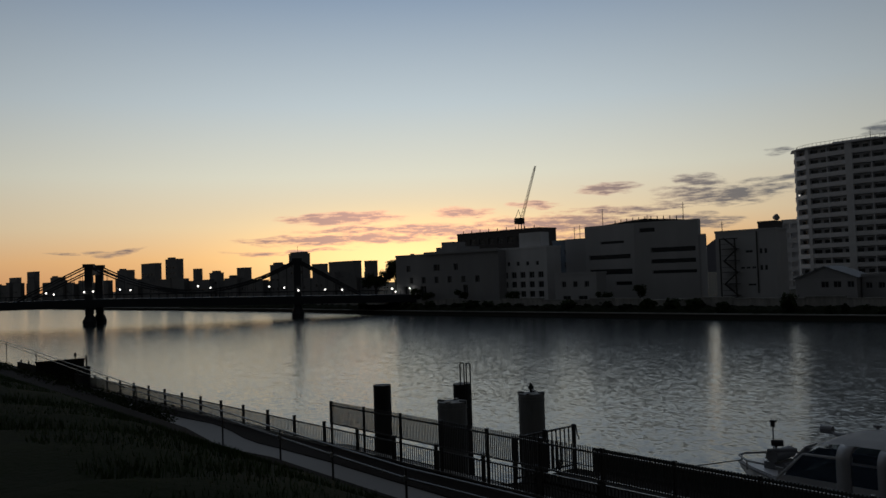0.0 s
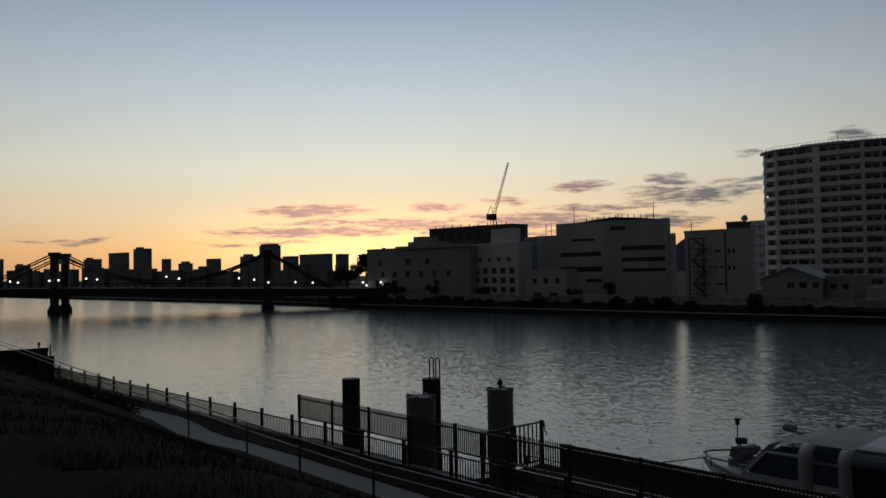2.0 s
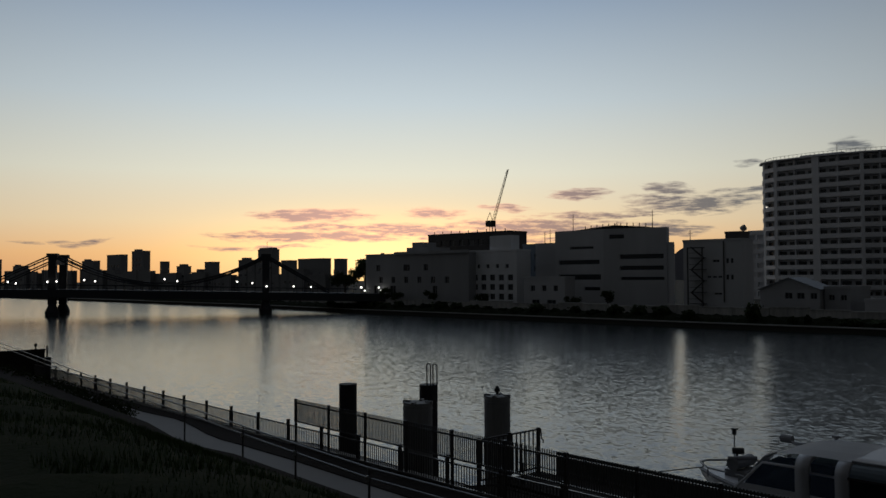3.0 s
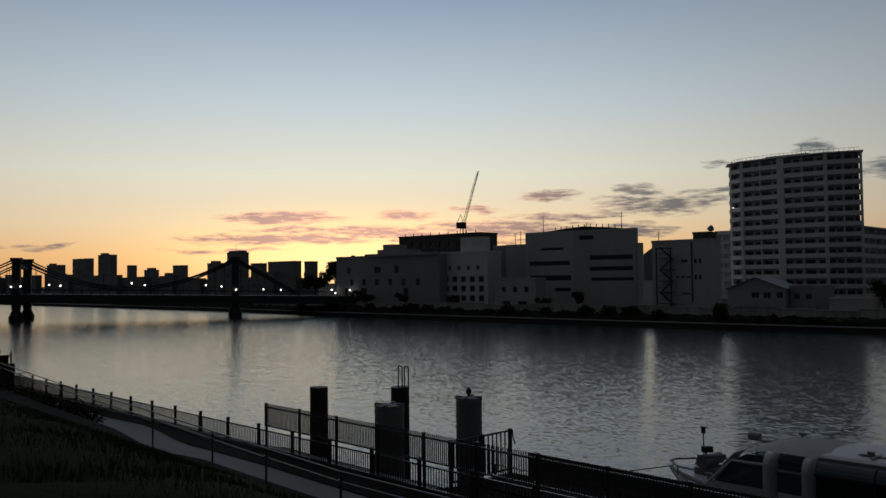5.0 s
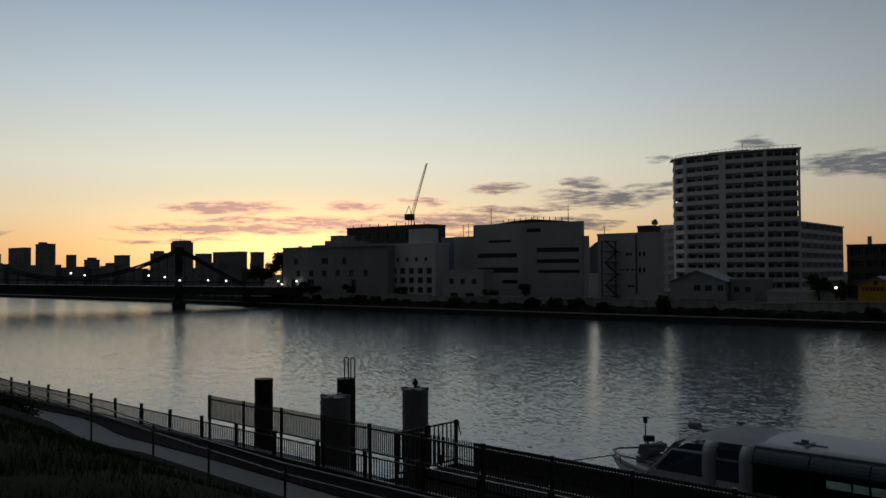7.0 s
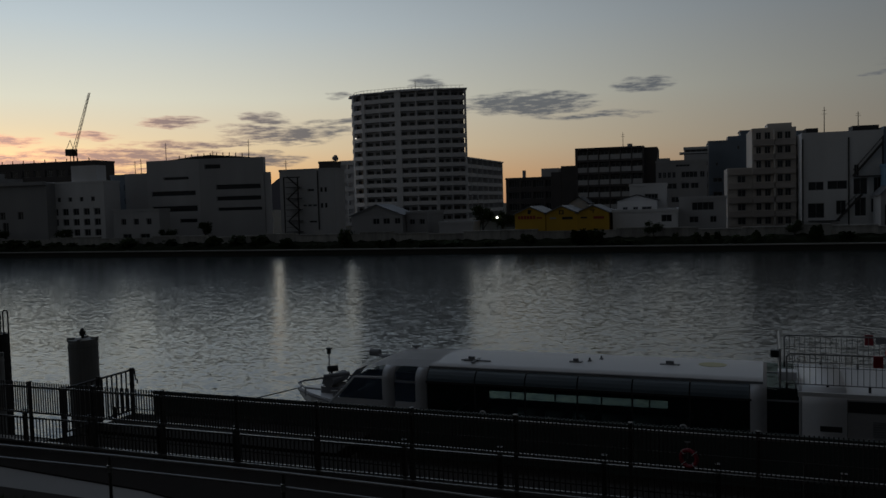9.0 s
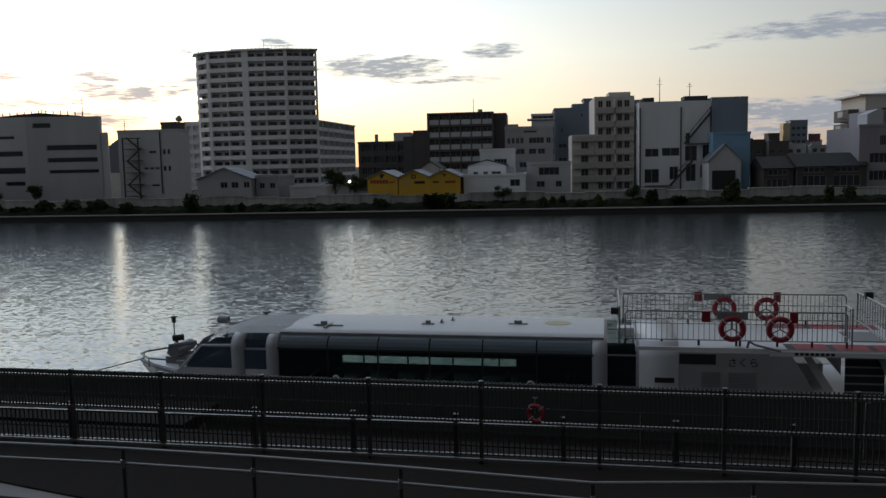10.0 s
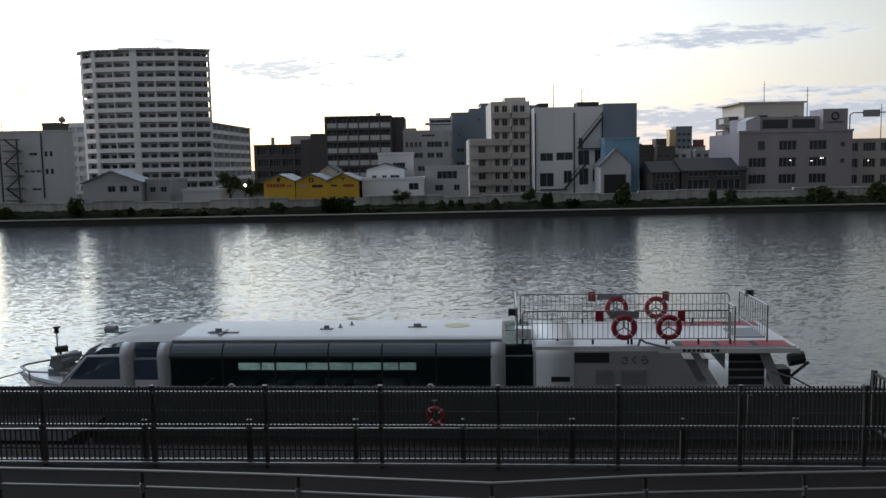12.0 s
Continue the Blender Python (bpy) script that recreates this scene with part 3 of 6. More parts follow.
# ---------------------------------------------------------------- two-pipe handrail along the ramp
RAIL = [(-120, 30.0), (-95, 25.6), (-75, 22.1), (-60, 19.5), (-46, 17.0), (-34, 14.9), (-24.4, 13.5), (-19.9, 12.75), (-16.8, 12.25), (-13.5, 11.75), (-9.2, 11.5), (-5.9, 11.25), (-3.9, 11.02), (-1.8, 10.72), (0.66, 10.3),
        (2.6, 10.42), (4.6, 10.4), (6.8, 10.36), (12.0, 10.3)]
hr = thing("handrail", "two-pipe metal handrail along the ramp", "handrail")
for zr in (3.98, 3.76):
    part("rail", polytube(B(), [(x, y, zr) for x, y in RAIL], 0.022, 8), RAILPIPE, hr)
for x, y in RAIL:
    ob = part("post", tube(B(), (x, y, 1.45 if x < -19 else 3.0), (x, y, 3.96), 0.028, 8), IRON2, hr)
    part("bracket", tube(B(), (x, y - 0.03, 3.7), (x, y - 0.03, 3.82), 0.03, 8), STEEL, ob)


# ---------------------------------------------------------------- life ring
def life_ring(name, label, R, m, bracket=True, parent=None):
    e = thing(name, label, "life ring")
    e.matrix_basis = m
    part("ring", torus(B(), R, R * 0.27), RINGRED, e)
    for k in range(4):
        a = math.pi / 4 + k * math.pi / 2
        part("band", box(B(), -R * 0.045, R * 0.045, -R * 0.3, R * 0.3, R * 0.70, R * 1.30), RINGWHITE, e, at=pose(0, 0, 0, 0, math.degrees(a), 0))
    if bracket:
        bm = B()
        for k in range(3):
            a = math.pi / 2 + k * 2 * math.pi / 3
            tube(bm, (0, 0.03, 0), (R * 0.8 * math.cos(a), 0.03, R * 0.8 * math.sin(a)), R * 0.07, 6)
        part("bracket", bm, STEEL, e)
    return e


life_ring("life_ring", "red life ring hung on the tall fence", 0.165, pose(-0.02, 17.2, 2.72, 0, 0, -25), False)
part_hook = thing("ring_hook", "bright metal hook above the life ring", "hook", -0.04, 17.25, 2.9)
part("hook", polytube(B(), [(0, 0, -0.2), (0, 0, 0.12), (0.06, 0, 0.14), (-0.06, 0, 0.14)], 0.014), STEEL, part_hook)


# ---------------------------------------------------------------- river bus
BOAT = pose(0, 24.75, 0, 0, 0, -5.0)
boat = thing("river_bus", "white glass-sided river bus moored at the pontoon", "boat")
boat.matrix_basis = BOAT
BW = 4.9
# hull: stations of half width, deck height, along x
st = [(-13.4, 0.10, 1.30, 1.05), (-12.6, 0.95, 1.28, 0.4), (-11.6, 1.7, 1.26, 0.0), (-10.2, 2.25, 1.24, -0.3), (-8.25, 2.43, 1.22, -0.5), (-8.2, 2.43, 0.56, -0.5), (1.75, 2.45, 0.56, -0.5), (1.8, 2.45, 1.20, -0.5), (4.0, 2.45, 1.20, -0.5), (9.6, 2.45, 1.15, -0.4), (11.2, 2.2, 1.0, 0.1)]
bm = B()
rows_ = []
for x, hw, zd, zk in st:
    c = BW / 2
    rows_.append([bm.verts.new(p) for p in ((x, c - hw, zd), (x, c - hw * 0.97, 0.5 * (zd + zk)), (x, c - hw * 0.55, zk), (x, c + hw * 0.55, zk), (x, c + hw * 0.97, 0.5 * (zd + zk)), (x, c + hw, zd))])
for a, b in zip(rows_, rows_[1:]):
    for j in range(6):
        bm.faces.new((a[j], b[j], b[(j + 1) % 6], a[(j + 1) % 6]))
bm.faces.new(rows_[0])
bm.faces.new(rows_[-1][::-1])
part("hull", bm, BOATWHITE, boat)
part("rubbing_strake", polytube(B(), [(x, BW / 2 - hw - 0.03, zd - 0.08) for x, hw, zd, zk in st], 0.05), BOATGREY, boat)


def arch(x0, x1, y_in, z_low, z_top, thick, n=8):
    """A shell over the cabin from side to side, rounded at the shoulders."""
    bm = B()

    def line(off):
        pts = [(y_in + off, z_low)]
        r = 0.55
        for k in range(n + 1):
            a = math.pi - k * math.pi / 2 / n
            pts.append((y_in + off + r * (1 + math.cos(a)), z_top - off - r * 0.8 + r * 0.8 * math.sin(a)))
        return pts + [(BW - y, z) for y, z in reversed(pts)]

    out, inn = line(0.0), line(thick)
    o0, o1 = [[bm.verts.new((x, y, z)) for y, z in out] for x in (x0, x1)]
    i0, i1 = [[bm.verts.new((x, y, z)) for y, z in inn] for x in (x0, x1)]
    for k in range(len(out) - 1):
        bm.faces.new((o0[k], o1[k], o1[k + 1], o0[k + 1])).smooth = True
        bm.faces.new((i1[k], i0[k], i0[k + 1], i1[k + 1]))
        bm.faces.new((o0[k + 1], i0[k + 1], i0[k], o0[k]))
        bm.faces.new((o1[k], i1[k], i1[k + 1], o1[k + 1]))
    return bm


ZR = 2.62
for a, b in ((-9.5, -9.12), (-8.5, -8.18), (1.66, 2.1), (2.93, 3.0)):
    part("cabin_hoop", arch(a, b, 0.0, 1.1, ZR, 0.1), HOOPGREY, boat)
# roof with camber
bm = B()
ys = [0.42, 1.0, 1.8, BW / 2, BW - 1.8, BW - 1.0, BW - 0.42]
top = [bm.verts.new((-8.2, y, ZR + 0.02 + 0.13 * (1 - ((y - BW / 2) / 2.1) ** 2))) for y in ys]
end = [bm.verts.new((2.0, y, ZR + 0.02 + 0.13 * (1 - ((y - BW / 2) / 2.1) ** 2))) for y in ys]
for k in range(len(ys) - 1):
    bm.faces.new((top[k], end[k], end[k + 1], top[k + 1])).smooth = True
lo = [bm.verts.new((x, y, ZR - 0.06)) for x in (-8.2, 2.0) for y in (0.42, BW - 0.42)]
bm.faces.new((lo[0], lo[1], lo[3], lo[2]))
bm.faces.new((lo[0], lo[2], end[0], top[0]))
bm.faces.new((lo[3], lo[1], top[-1], end[-1]))
roof = part("roof", bm, BOATROOF, boat)
part("gutter", box(B(), -8.2, 2.0, 0.40, 0.45, ZR - 0.02, ZR + 0.05), BOATGREY, roof)
for x, y, sx_ in ((-7.0, 1.4, 0.25), (-3.6, 1.9, 0.2), (-3.2, 2.2, 0.06), (-2.9, 2.7, 0.06), (-0.7, 2.2, 0.3)):
    part("roof_fitting", box(box(B(), x - sx_, x + sx_, y - 0.1, y + 0.1, ZR + 0.1, ZR + 0.17), x - sx_ * 0.4, x + sx_ * 0.4, y - 0.05, y + 0.05, ZR + 0.17, ZR + 0.26), BOATGREY, roof)
part("roof_cross_bracket", box(box(B(), -7.35, -6.35, 1.35, 1.45, ZR + 0.12, ZR + 0.15), -6.9, -6.8, 0.9, 1.9, ZR + 0.12, ZR + 0.15), BOATGREY, roof)
part("roof_emblem", tube(B(), (0.55, 2.5, ZR + 0.145), (0.55, 2.5, ZR + 0.155), 0.42, 24), surface("faded_yellow_mark", (0.50, 0.46, 0.25), 0.6, 0.2, 1.0), roof, "faded yellow round mark")
# curved shoulder glass and upright side glass on both sides
NP = 6
FARGLASS = glass("boat_far_glass", (0.02, 0.03, 0.03), 0.97)
for sidey in (0, 1):
    for k in range(NP):
        x0, x1 = -8.18 + (9.84 / NP) * k + 0.02, -8.18 + (9.84 / NP) * (k + 1) - 0.02
        bm = B()
        pts = [(0.02 + 0.5 * (1 + math.cos(math.pi - j * math.pi / 2 / 5)), 2.20 + 0.40 * math.sin(j * math.pi / 2 / 5)) for j in range(6)]
        pts = [(y if not sidey else BW - y, z) for y, z in pts]
        a = [bm.verts.new((x0, y, z)) for y, z in pts]
        b = [bm.verts.new((x1, y, z)) for y, z in pts]
        for j in range(5):
            bm.faces.new((a[j], b[j], b[j + 1], a[j + 1]))
        bmesh.ops.solidify(bm, geom=bm.faces[:], thickness=0.012)
        bmesh.ops.recalc_face_normals(bm, faces=bm.faces[:])
        part("shoulder_glass", bm, BOATCURVE, boat, "bluish curved roof glass")
        yy = 0.03 if not sidey else BW - 0.04
        pane = part("side_glass", box(B(), x0, x1, yy, yy + 0.012, 0.64, 2.17), BOATGLASS if not sidey else FARGLASS, boat, "dark tinted window")
        pane.visible_shadow = False
        part("mullion", box(B(), x1, x1 + 0.05, yy - 0.01, yy + 0.05, 0.6, 2.2), BLACK, boat)
    yy = 0.0 if not sidey else BW - 0.06
    part("window_sill", box(B(), -8.2, 1.7, yy, yy + 0.06, 0.55, 0.64), BOATGREY, boat)
    part("window_head", box(B(), -8.2, 1.7, yy, yy + 0.06, 2.16, 2.23), BLACK, boat)
# far inner lining leaves a slot of daylight; its near-black colour is painted cabin shade
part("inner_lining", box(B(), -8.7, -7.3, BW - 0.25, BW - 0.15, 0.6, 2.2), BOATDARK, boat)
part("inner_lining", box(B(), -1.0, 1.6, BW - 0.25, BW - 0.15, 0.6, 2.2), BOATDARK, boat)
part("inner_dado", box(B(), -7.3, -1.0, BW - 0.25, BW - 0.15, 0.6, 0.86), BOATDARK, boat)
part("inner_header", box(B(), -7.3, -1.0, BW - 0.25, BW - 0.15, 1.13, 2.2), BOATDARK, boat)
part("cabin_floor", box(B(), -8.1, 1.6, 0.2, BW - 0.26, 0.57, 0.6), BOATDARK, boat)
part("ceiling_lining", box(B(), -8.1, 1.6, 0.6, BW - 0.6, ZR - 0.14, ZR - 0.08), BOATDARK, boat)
SEATGREY = surface("seat_cloth", (0.10, 0.10, 0.11), 0.85, 0.2, 2.0)
seat = mesh_of("seat", box(box(B(), 0, 0.5, 0, 1.6, 0.6, 0.75), 0.42, 0.52, 0, 1.6, 0.75, 1.1), SEATGREY)
for k in range(9):
    for y in (0.5,):
        part("seat", seat, None, boat, at=pose(-7.2 + 0.95 * k, y, 0.1))
ringm = mesh_of("mooring_ring", torus(box(B(), -0.05, 0.05, -0.03, 0.03, -0.14, -0.06), 0.085, 0.03, 16, 8), BOATWHITE)
for x in (-6.25, -0.15):
    part("mooring_ring", ringm, None, boat, at=pose(x, -0.1, 1.30))
# wheelhouse: slanted front, side windows, door
fx = [(-11.35, 1.24), (-10.15, 2.32), (-9.5, 2.66)]
for y0 in (0.05, BW - 0.55):
    part("wheelhouse_base", prism(B(), [(-11.35, 1.2), (-9.45, 1.2), (-9.45, 1.5), (-11.05, 1.5)], y0, y0 + 0.5), BOATWHITE, boat)
for y in (0.06, BW - 0.11):
    part("wheelhouse_window", prism(B(), [(-11.0, 1.5), (-9.5, 1.5), (-9.5, 2.2), (-10.45, 2.2)], y, y + 0.05), WINDSHIELD, boat, "dark slanted side window")
    part("wheelhouse_upper_glass", prism(B(), [(-10.40, 2.24), (-9.5, 2.24), (-9.5, 2.50), (-10.0, 2.50)], y + 0.10, y + 0.16), WINDSHIELD, boat)
    part("wheelhouse_pillar", polytube(B(), [(-11.35, y + 0.03, 1.25), (-10.45, y + 0.05, 2.22), (-9.5, y + 0.08, 2.24)], 0.05), BOATWHITE, boat)
ws = B()
q = [ws.verts.new(p) for p in ((-11.3, 0.5, 1.3), (-11.3, BW - 0.5, 1.3), (-10.45, BW - 0.3, 2.22), (-10.45, 0.3, 2.22))]
ws.faces.new(q)
bmesh.ops.solidify(ws, geom=ws.faces[:], thickness=0.02)
part("windscreen", ws, WINDSHIELD, boat, "slanted windscreen")
part("windscreen_post", polytube(B(), [(-11.32, BW / 2, 1.28), (-10.45, BW / 2, 2.24)], 0.05), BOATWHITE, boat)
part("wiper", polytube(B(), [(-11.1, 1.1, 1.42), (-10.75, 1.5, 1.85), (-10.65, 1.35, 1.95)], 0.025), BLACK, boat)
bm = B()
q = [[bm.verts.new(p) for p in ((x, 0.3 + a, z), (x, 1.2, z + b), (x, BW / 2, z + b * 1.3), (x, BW - 1.2, z + b), (x, BW - 0.3 - a, z))] for x, z, a, b in ((-10.55, 2.28, 0.30, 0.05), (-10.2, 2.45, 0.25, 0.07), (-9.9, 2.55, 0.2, 0.08), (-9.5, 2.61, 0.16, 0.09), (-9.0, 2.62, 0.12, 0.10), (-8.15, 2.62, 0.12, 0.12))]
for a, b in zip(q, q[1:]):
    for k in range(4):
        bm.faces.new((a[k], b[k], b[k + 1], a[k + 1]))
bmesh.ops.solidify(bm, geom=bm.faces[:], thickness=0.06)
bmesh.ops.recalc_face_normals(bm, faces=bm.faces[:])
part("wheelhouse_roof", bm, BOATROOF, boat)
part("bright_visor", box(B(), -0.05, 0.6, -0.42, 0.42, 0, 0.02), BOATWHITE, boat, "white sun visor over the windscreen", at=pose(-10.85, 0.95, 1.98, 0, -46, 0))
for y in (0.02, BW - 0.05):
    part("door", box(B(), -9.1, -8.5, y, y + 0.03, 1.2, 1.5), BOATWHITE, boat)
    part("door_window", box(B(), -9.1, -8.5, y, y + 0.03, 1.5, 2.12), WINDSHIELD, boat)
    part("door_upper_glass", box(B(), -9.1, -8.5, y + 0.12, y + 0.15, 2.18, 2.45), WINDSHIELD, boat)
part("radar", tube(B(), (-11.2, 4.2, ZR - 0.1), (-10.8, 4.2, ZR - 0.1), 0.14, 12), BOATGREY, boat, at=pose(-0.9, -0.4, -0.2))
part("radar_arm", polytube(B(), [(-11.0, 4.2, ZR - 0.1), (-10.6, 4.0, ZR - 0.2), (-10.0, 3.75, ZR - 0.08)], 0.05), BOATGREY, boat, at=pose(-0.9, -0.4, -0.2))
part("beacon", tube(tube(B(), (-9.6, 4.0, ZR), (-9.6, 4.0, ZR + 0.1), 0.05, 8), (-9.6, 4.0, ZR + 0.1), (-9.6, 4.0, ZR + 0.18), 0.13, 10), BOATGREY, boat)
# foredeck: mast, winch, rail
part("bow_mast", tube(B(), (-12.2, 2.3, 1.2), (-12.2, 2.3, 2.62), 0.022, 8), BOATGREY, boat)
part("bow_lamp", box(tube(B(), (-12.2, 2.3, 2.60), (-12.2, 2.3, 2.80), 0.075, 10), -12.27, -12.1, 2.2, 2.4, 2.78, 2.83), BLACK, boat, "black lamp housing on a thin mast")
part("bow_rail", polytube(B(), [(-11.9, 0.9, 1.55), (-12.7, 1.3, 1.50), (-13.35, 2.2, 1.48), (-13.35, 2.7, 1.48), (-12.7, 3.6, 1.5), (-11.9, 4.0, 1.55)], 0.035), BOATGREY, boat)
for p in ((-12.7, 1.3), (-13.3, 2.3), (-12.7, 3.6)):
    part("stanchion", tube(B(), (*p, 1.2), (*p, 1.5), 0.025, 6), BOATGREY, boat)
part("anchor_winch", tube(tube(box(B(), -12.3, -11.6, 1.7, 2.9, 1.25, 1.5), (-11.95, 1.5, 1.72), (-11.95, 3.0, 1.72), 0.2, 12), (-12.1, 1.5, 1.9), (-11.3, 1.9, 2.0), 0.07, 8), BOATGREY, boat, "grey anchor winch")
part("search_light", tube(tube(B(), (-12.0, 2.0, 1.4), (-12.0, 2.0, 2.05), 0.04, 8), (-12.15, 2.0, 2.1), (-11.8, 2.1, 2.12), 0.11, 12), BLACK, boat, "black search lamp on the foredeck")
for x, y in ((-11.6, 1.2), (-11.5, 1.7), (-11.8, 3.4), (-12.5, 2.6)):
    part("bollard", tube(tube(B(), (x, y, 1.2), (x, y, 1.48), 0.06, 8), (x - 0.12, y, 1.45), (x + 0.12, y, 1.45), 0.04, 8), STEEL, boat)
# midship: dark entrance windows and rounded white section
for y in (0.02, BW - 0.06):
    part("entrance_window", box(B(), 2.1, 2.93, y, y + 0.04, 1.25, 2.2), BOATGLASS, boat)
    part("entrance_upper_glass", box(B(), 2.1, 2.93, y + 0.12, y + 0.16, 2.24, 2.52), BOATGLASS, boat)
    part("entrance_bar", box(B(), 2.1, 2.93, y - 0.01, y + 0.05, 2.2, 2.24), BOATGREY, boat)
# near-black panel added behind the glass so the entrance windows look shaded
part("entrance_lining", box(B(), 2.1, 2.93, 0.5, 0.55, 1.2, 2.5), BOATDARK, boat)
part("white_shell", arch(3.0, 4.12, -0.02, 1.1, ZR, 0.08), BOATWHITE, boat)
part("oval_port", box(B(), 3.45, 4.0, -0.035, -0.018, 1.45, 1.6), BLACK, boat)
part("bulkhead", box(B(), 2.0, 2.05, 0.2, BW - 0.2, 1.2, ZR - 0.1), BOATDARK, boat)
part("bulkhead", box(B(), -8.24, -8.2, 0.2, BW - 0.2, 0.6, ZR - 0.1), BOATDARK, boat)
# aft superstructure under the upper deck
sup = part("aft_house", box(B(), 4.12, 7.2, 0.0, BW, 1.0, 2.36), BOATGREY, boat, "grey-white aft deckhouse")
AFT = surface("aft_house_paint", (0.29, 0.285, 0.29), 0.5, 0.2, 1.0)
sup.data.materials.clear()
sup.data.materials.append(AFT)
part("aft_window", box(B(), 4.14, 5.15, -0.02, -0.004, 2.02, 2.32), BLACK, sup)
for x0, x1 in ((4.75, 5.28), (5.5, 6.25)):
    for k in range(7):
        part("louvre", box(B(), x0, x1, -0.03, -0.004, 1.38 + 0.065 * k, 1.415 + 0.065 * k), BOATGREY, sup)
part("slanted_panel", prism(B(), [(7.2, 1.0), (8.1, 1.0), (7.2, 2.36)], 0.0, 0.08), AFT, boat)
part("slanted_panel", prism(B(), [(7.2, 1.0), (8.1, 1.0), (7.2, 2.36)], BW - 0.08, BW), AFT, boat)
part("stair_stringer", prism(B(), [(7.6, 2.36), (7.85, 2.36), (8.75, 1.05), (8.45, 1.05)], 1.0, 1.1), BOATWHITE, boat)
part("white_fin", prism(B(), [(8.35, 2.2), (8.95, 2.2), (8.95, 1.55)], 1.3, 1.4), BOATWHITE, boat)
part("equipment_box", box(B(), 7.5, 8.6, 2.2, 3.6, 1.1, 1.7), BOATWHITE, boat)
for x in (8.9,):
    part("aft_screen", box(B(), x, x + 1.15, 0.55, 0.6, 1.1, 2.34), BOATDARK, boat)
for k in range(5):
    part("screen_slat", box(B(), 8.9, 10.05, 0.50, 0.55, 1.2 + 0.24 * k, 1.24 + 0.24 * k), BOATGREY, boat)
part("aft_pillar", prism(B(), [(9.75, 2.34), (10.1, 2.34), (10.75, 1.0), (10.4, 1.0)], 0.35, 0.45), AFT, boat)
part("aft_pillar", prism(B(), [(9.75, 2.34), (10.1, 2.34), (10.75, 1.0), (10.4, 1.0)], BW - 0.45, BW - 0.35), AFT, boat)
part("outboard_gear", tube(tube(box(B(), 10.6, 11.2, 1.6, 2.4, 1.0, 1.5), (10.7, 0.9, 1.2), (11.5, 0.7, 1.9), 0.05, 6), (11.0, 1.2, 1.85), (11.5, 1.2, 1.95), 0.2, 8), BLACK, boat)
part("stern_rail", polytube(B(), [(10.2, 0.3, 1.7), (10.9, 0.25, 1.5), (11.6, 0.3, 1.15)], 0.03), BOATGREY, boat)
# upper deck
deck = part("upper_deck", box(box(B(), 2.9, 10.9, 0.05, BW - 0.05, 2.36, 2.50), 6.6, 11.0, -0.02, BW + 0.02, 2.30, 2.44), BOATROOF, boat)
for k in range(3):
    for y in (0.06, BW - 1.05):
        part("red_mat", box(B(), 7.35 + 1.2 * k, 8.35 + 1.2 * k, y, y + 0.95, 2.50, 2.506), DECKRED, deck, "worn red deck paint")
        part("black_mat", box(B(), 7.1 + 1.2 * k, 7.35 + 1.2 * k, y, y + 0.9, 2.50, 2.505), BLACK, deck)
part("deck_locker", box(B(), 2.4, 2.9, 1.2, 1.8, 2.6, 2.85), BOATWHITE, deck)
part("deck_hatch", box(B(), 9.3, 10.3, 1.5, 3.2, 2.50, 2.53), BOATGREY, deck)
part("handle", polytube(B(), [(6.0, 0.02, 2.52), (6.05, 0.02, 2.72), (6.2, 0.0, 2.62), (6.9, -0.05, 2.45)], 0.035), BOATGREY, deck)


def deck_rail(x0, x1, y):
    e = part("deck_rail", B(), STEEL, boat)
    bm = polytube(B(), [(x0, y, 2.5), (x0, y, 3.42), (x0 + 0.08, y, 3.5), (x1 - 0.08, y, 3.5), (x1, y, 3.42), (x1, y, 2.5)], 0.024)
    e.data = mesh_of("deck_rail", bm, STEEL)
    part("lower_bar", tube(B(), (x0, y, 2.66), (x1, y, 2.66), 0.018), STEEL, e)
    part("middle_bar", tube(B(), (x0, y, 3.14), (x1, y, 3.14), 0.012), STEEL, e)
    br = mesh_of("bar", tube(B(), (0, 0, 2.66), (0, 0, 3.5), 0.010, 5), STEEL)
    n = int((x1 - x0) / 0.145)
    for k in range(1, n):
        part("bar", br, None, e, at=pose(x0 + (x1 - x0) * k / n, y, 0))
    for k in range(4):
        part("foot", tube(B(), (x0 + (x1 - x0) * k / 3, y, 2.48), (x0 + (x1 - x0) * k / 3, y, 2.66), 0.035, 6), BLACK, e)


for y in (0.42, BW - 0.42):
    deck_rail(2.62, 5.75, y)
    deck_rail(5.85, 8.9 if y < 1 else 9.8, y)
for x, y0, y1 in ((2.45, 0.4, BW - 0.4), (9.05, 0.45, 1.3), (10.15, 0.7, 4.4)):
    bm = polytube(B(), [(x, y0, 2.5), (x, y0, 3.6), (x, y1, 3.6), (x, y1, 2.5)], 0.03)
    cr_ = part("cross_rail", bm, STEEL, boat)
    for k in range(1, int((y1 - y0) / 0.3)):
        part("baluster", tube(B(), (x, y0 + 0.3 * k, 2.6), (x, y0 + 0.3 * k, 3.6), 0.012, 5), STEEL, cr_)
    part("lower_rail", tube(B(), (x, y0, 2.7), (x, y1, 2.7), 0.02), STEEL, cr_)
part("deck_speaker", box(B(), 2.2, 2.45, 0.6, 0.8, 3.35, 3.55), BLACK, boat)
part("deck_speaker", box(B(), 10.1, 10.35, 3.2, 3.4, 3.55, 3.75), BLACK, boat)
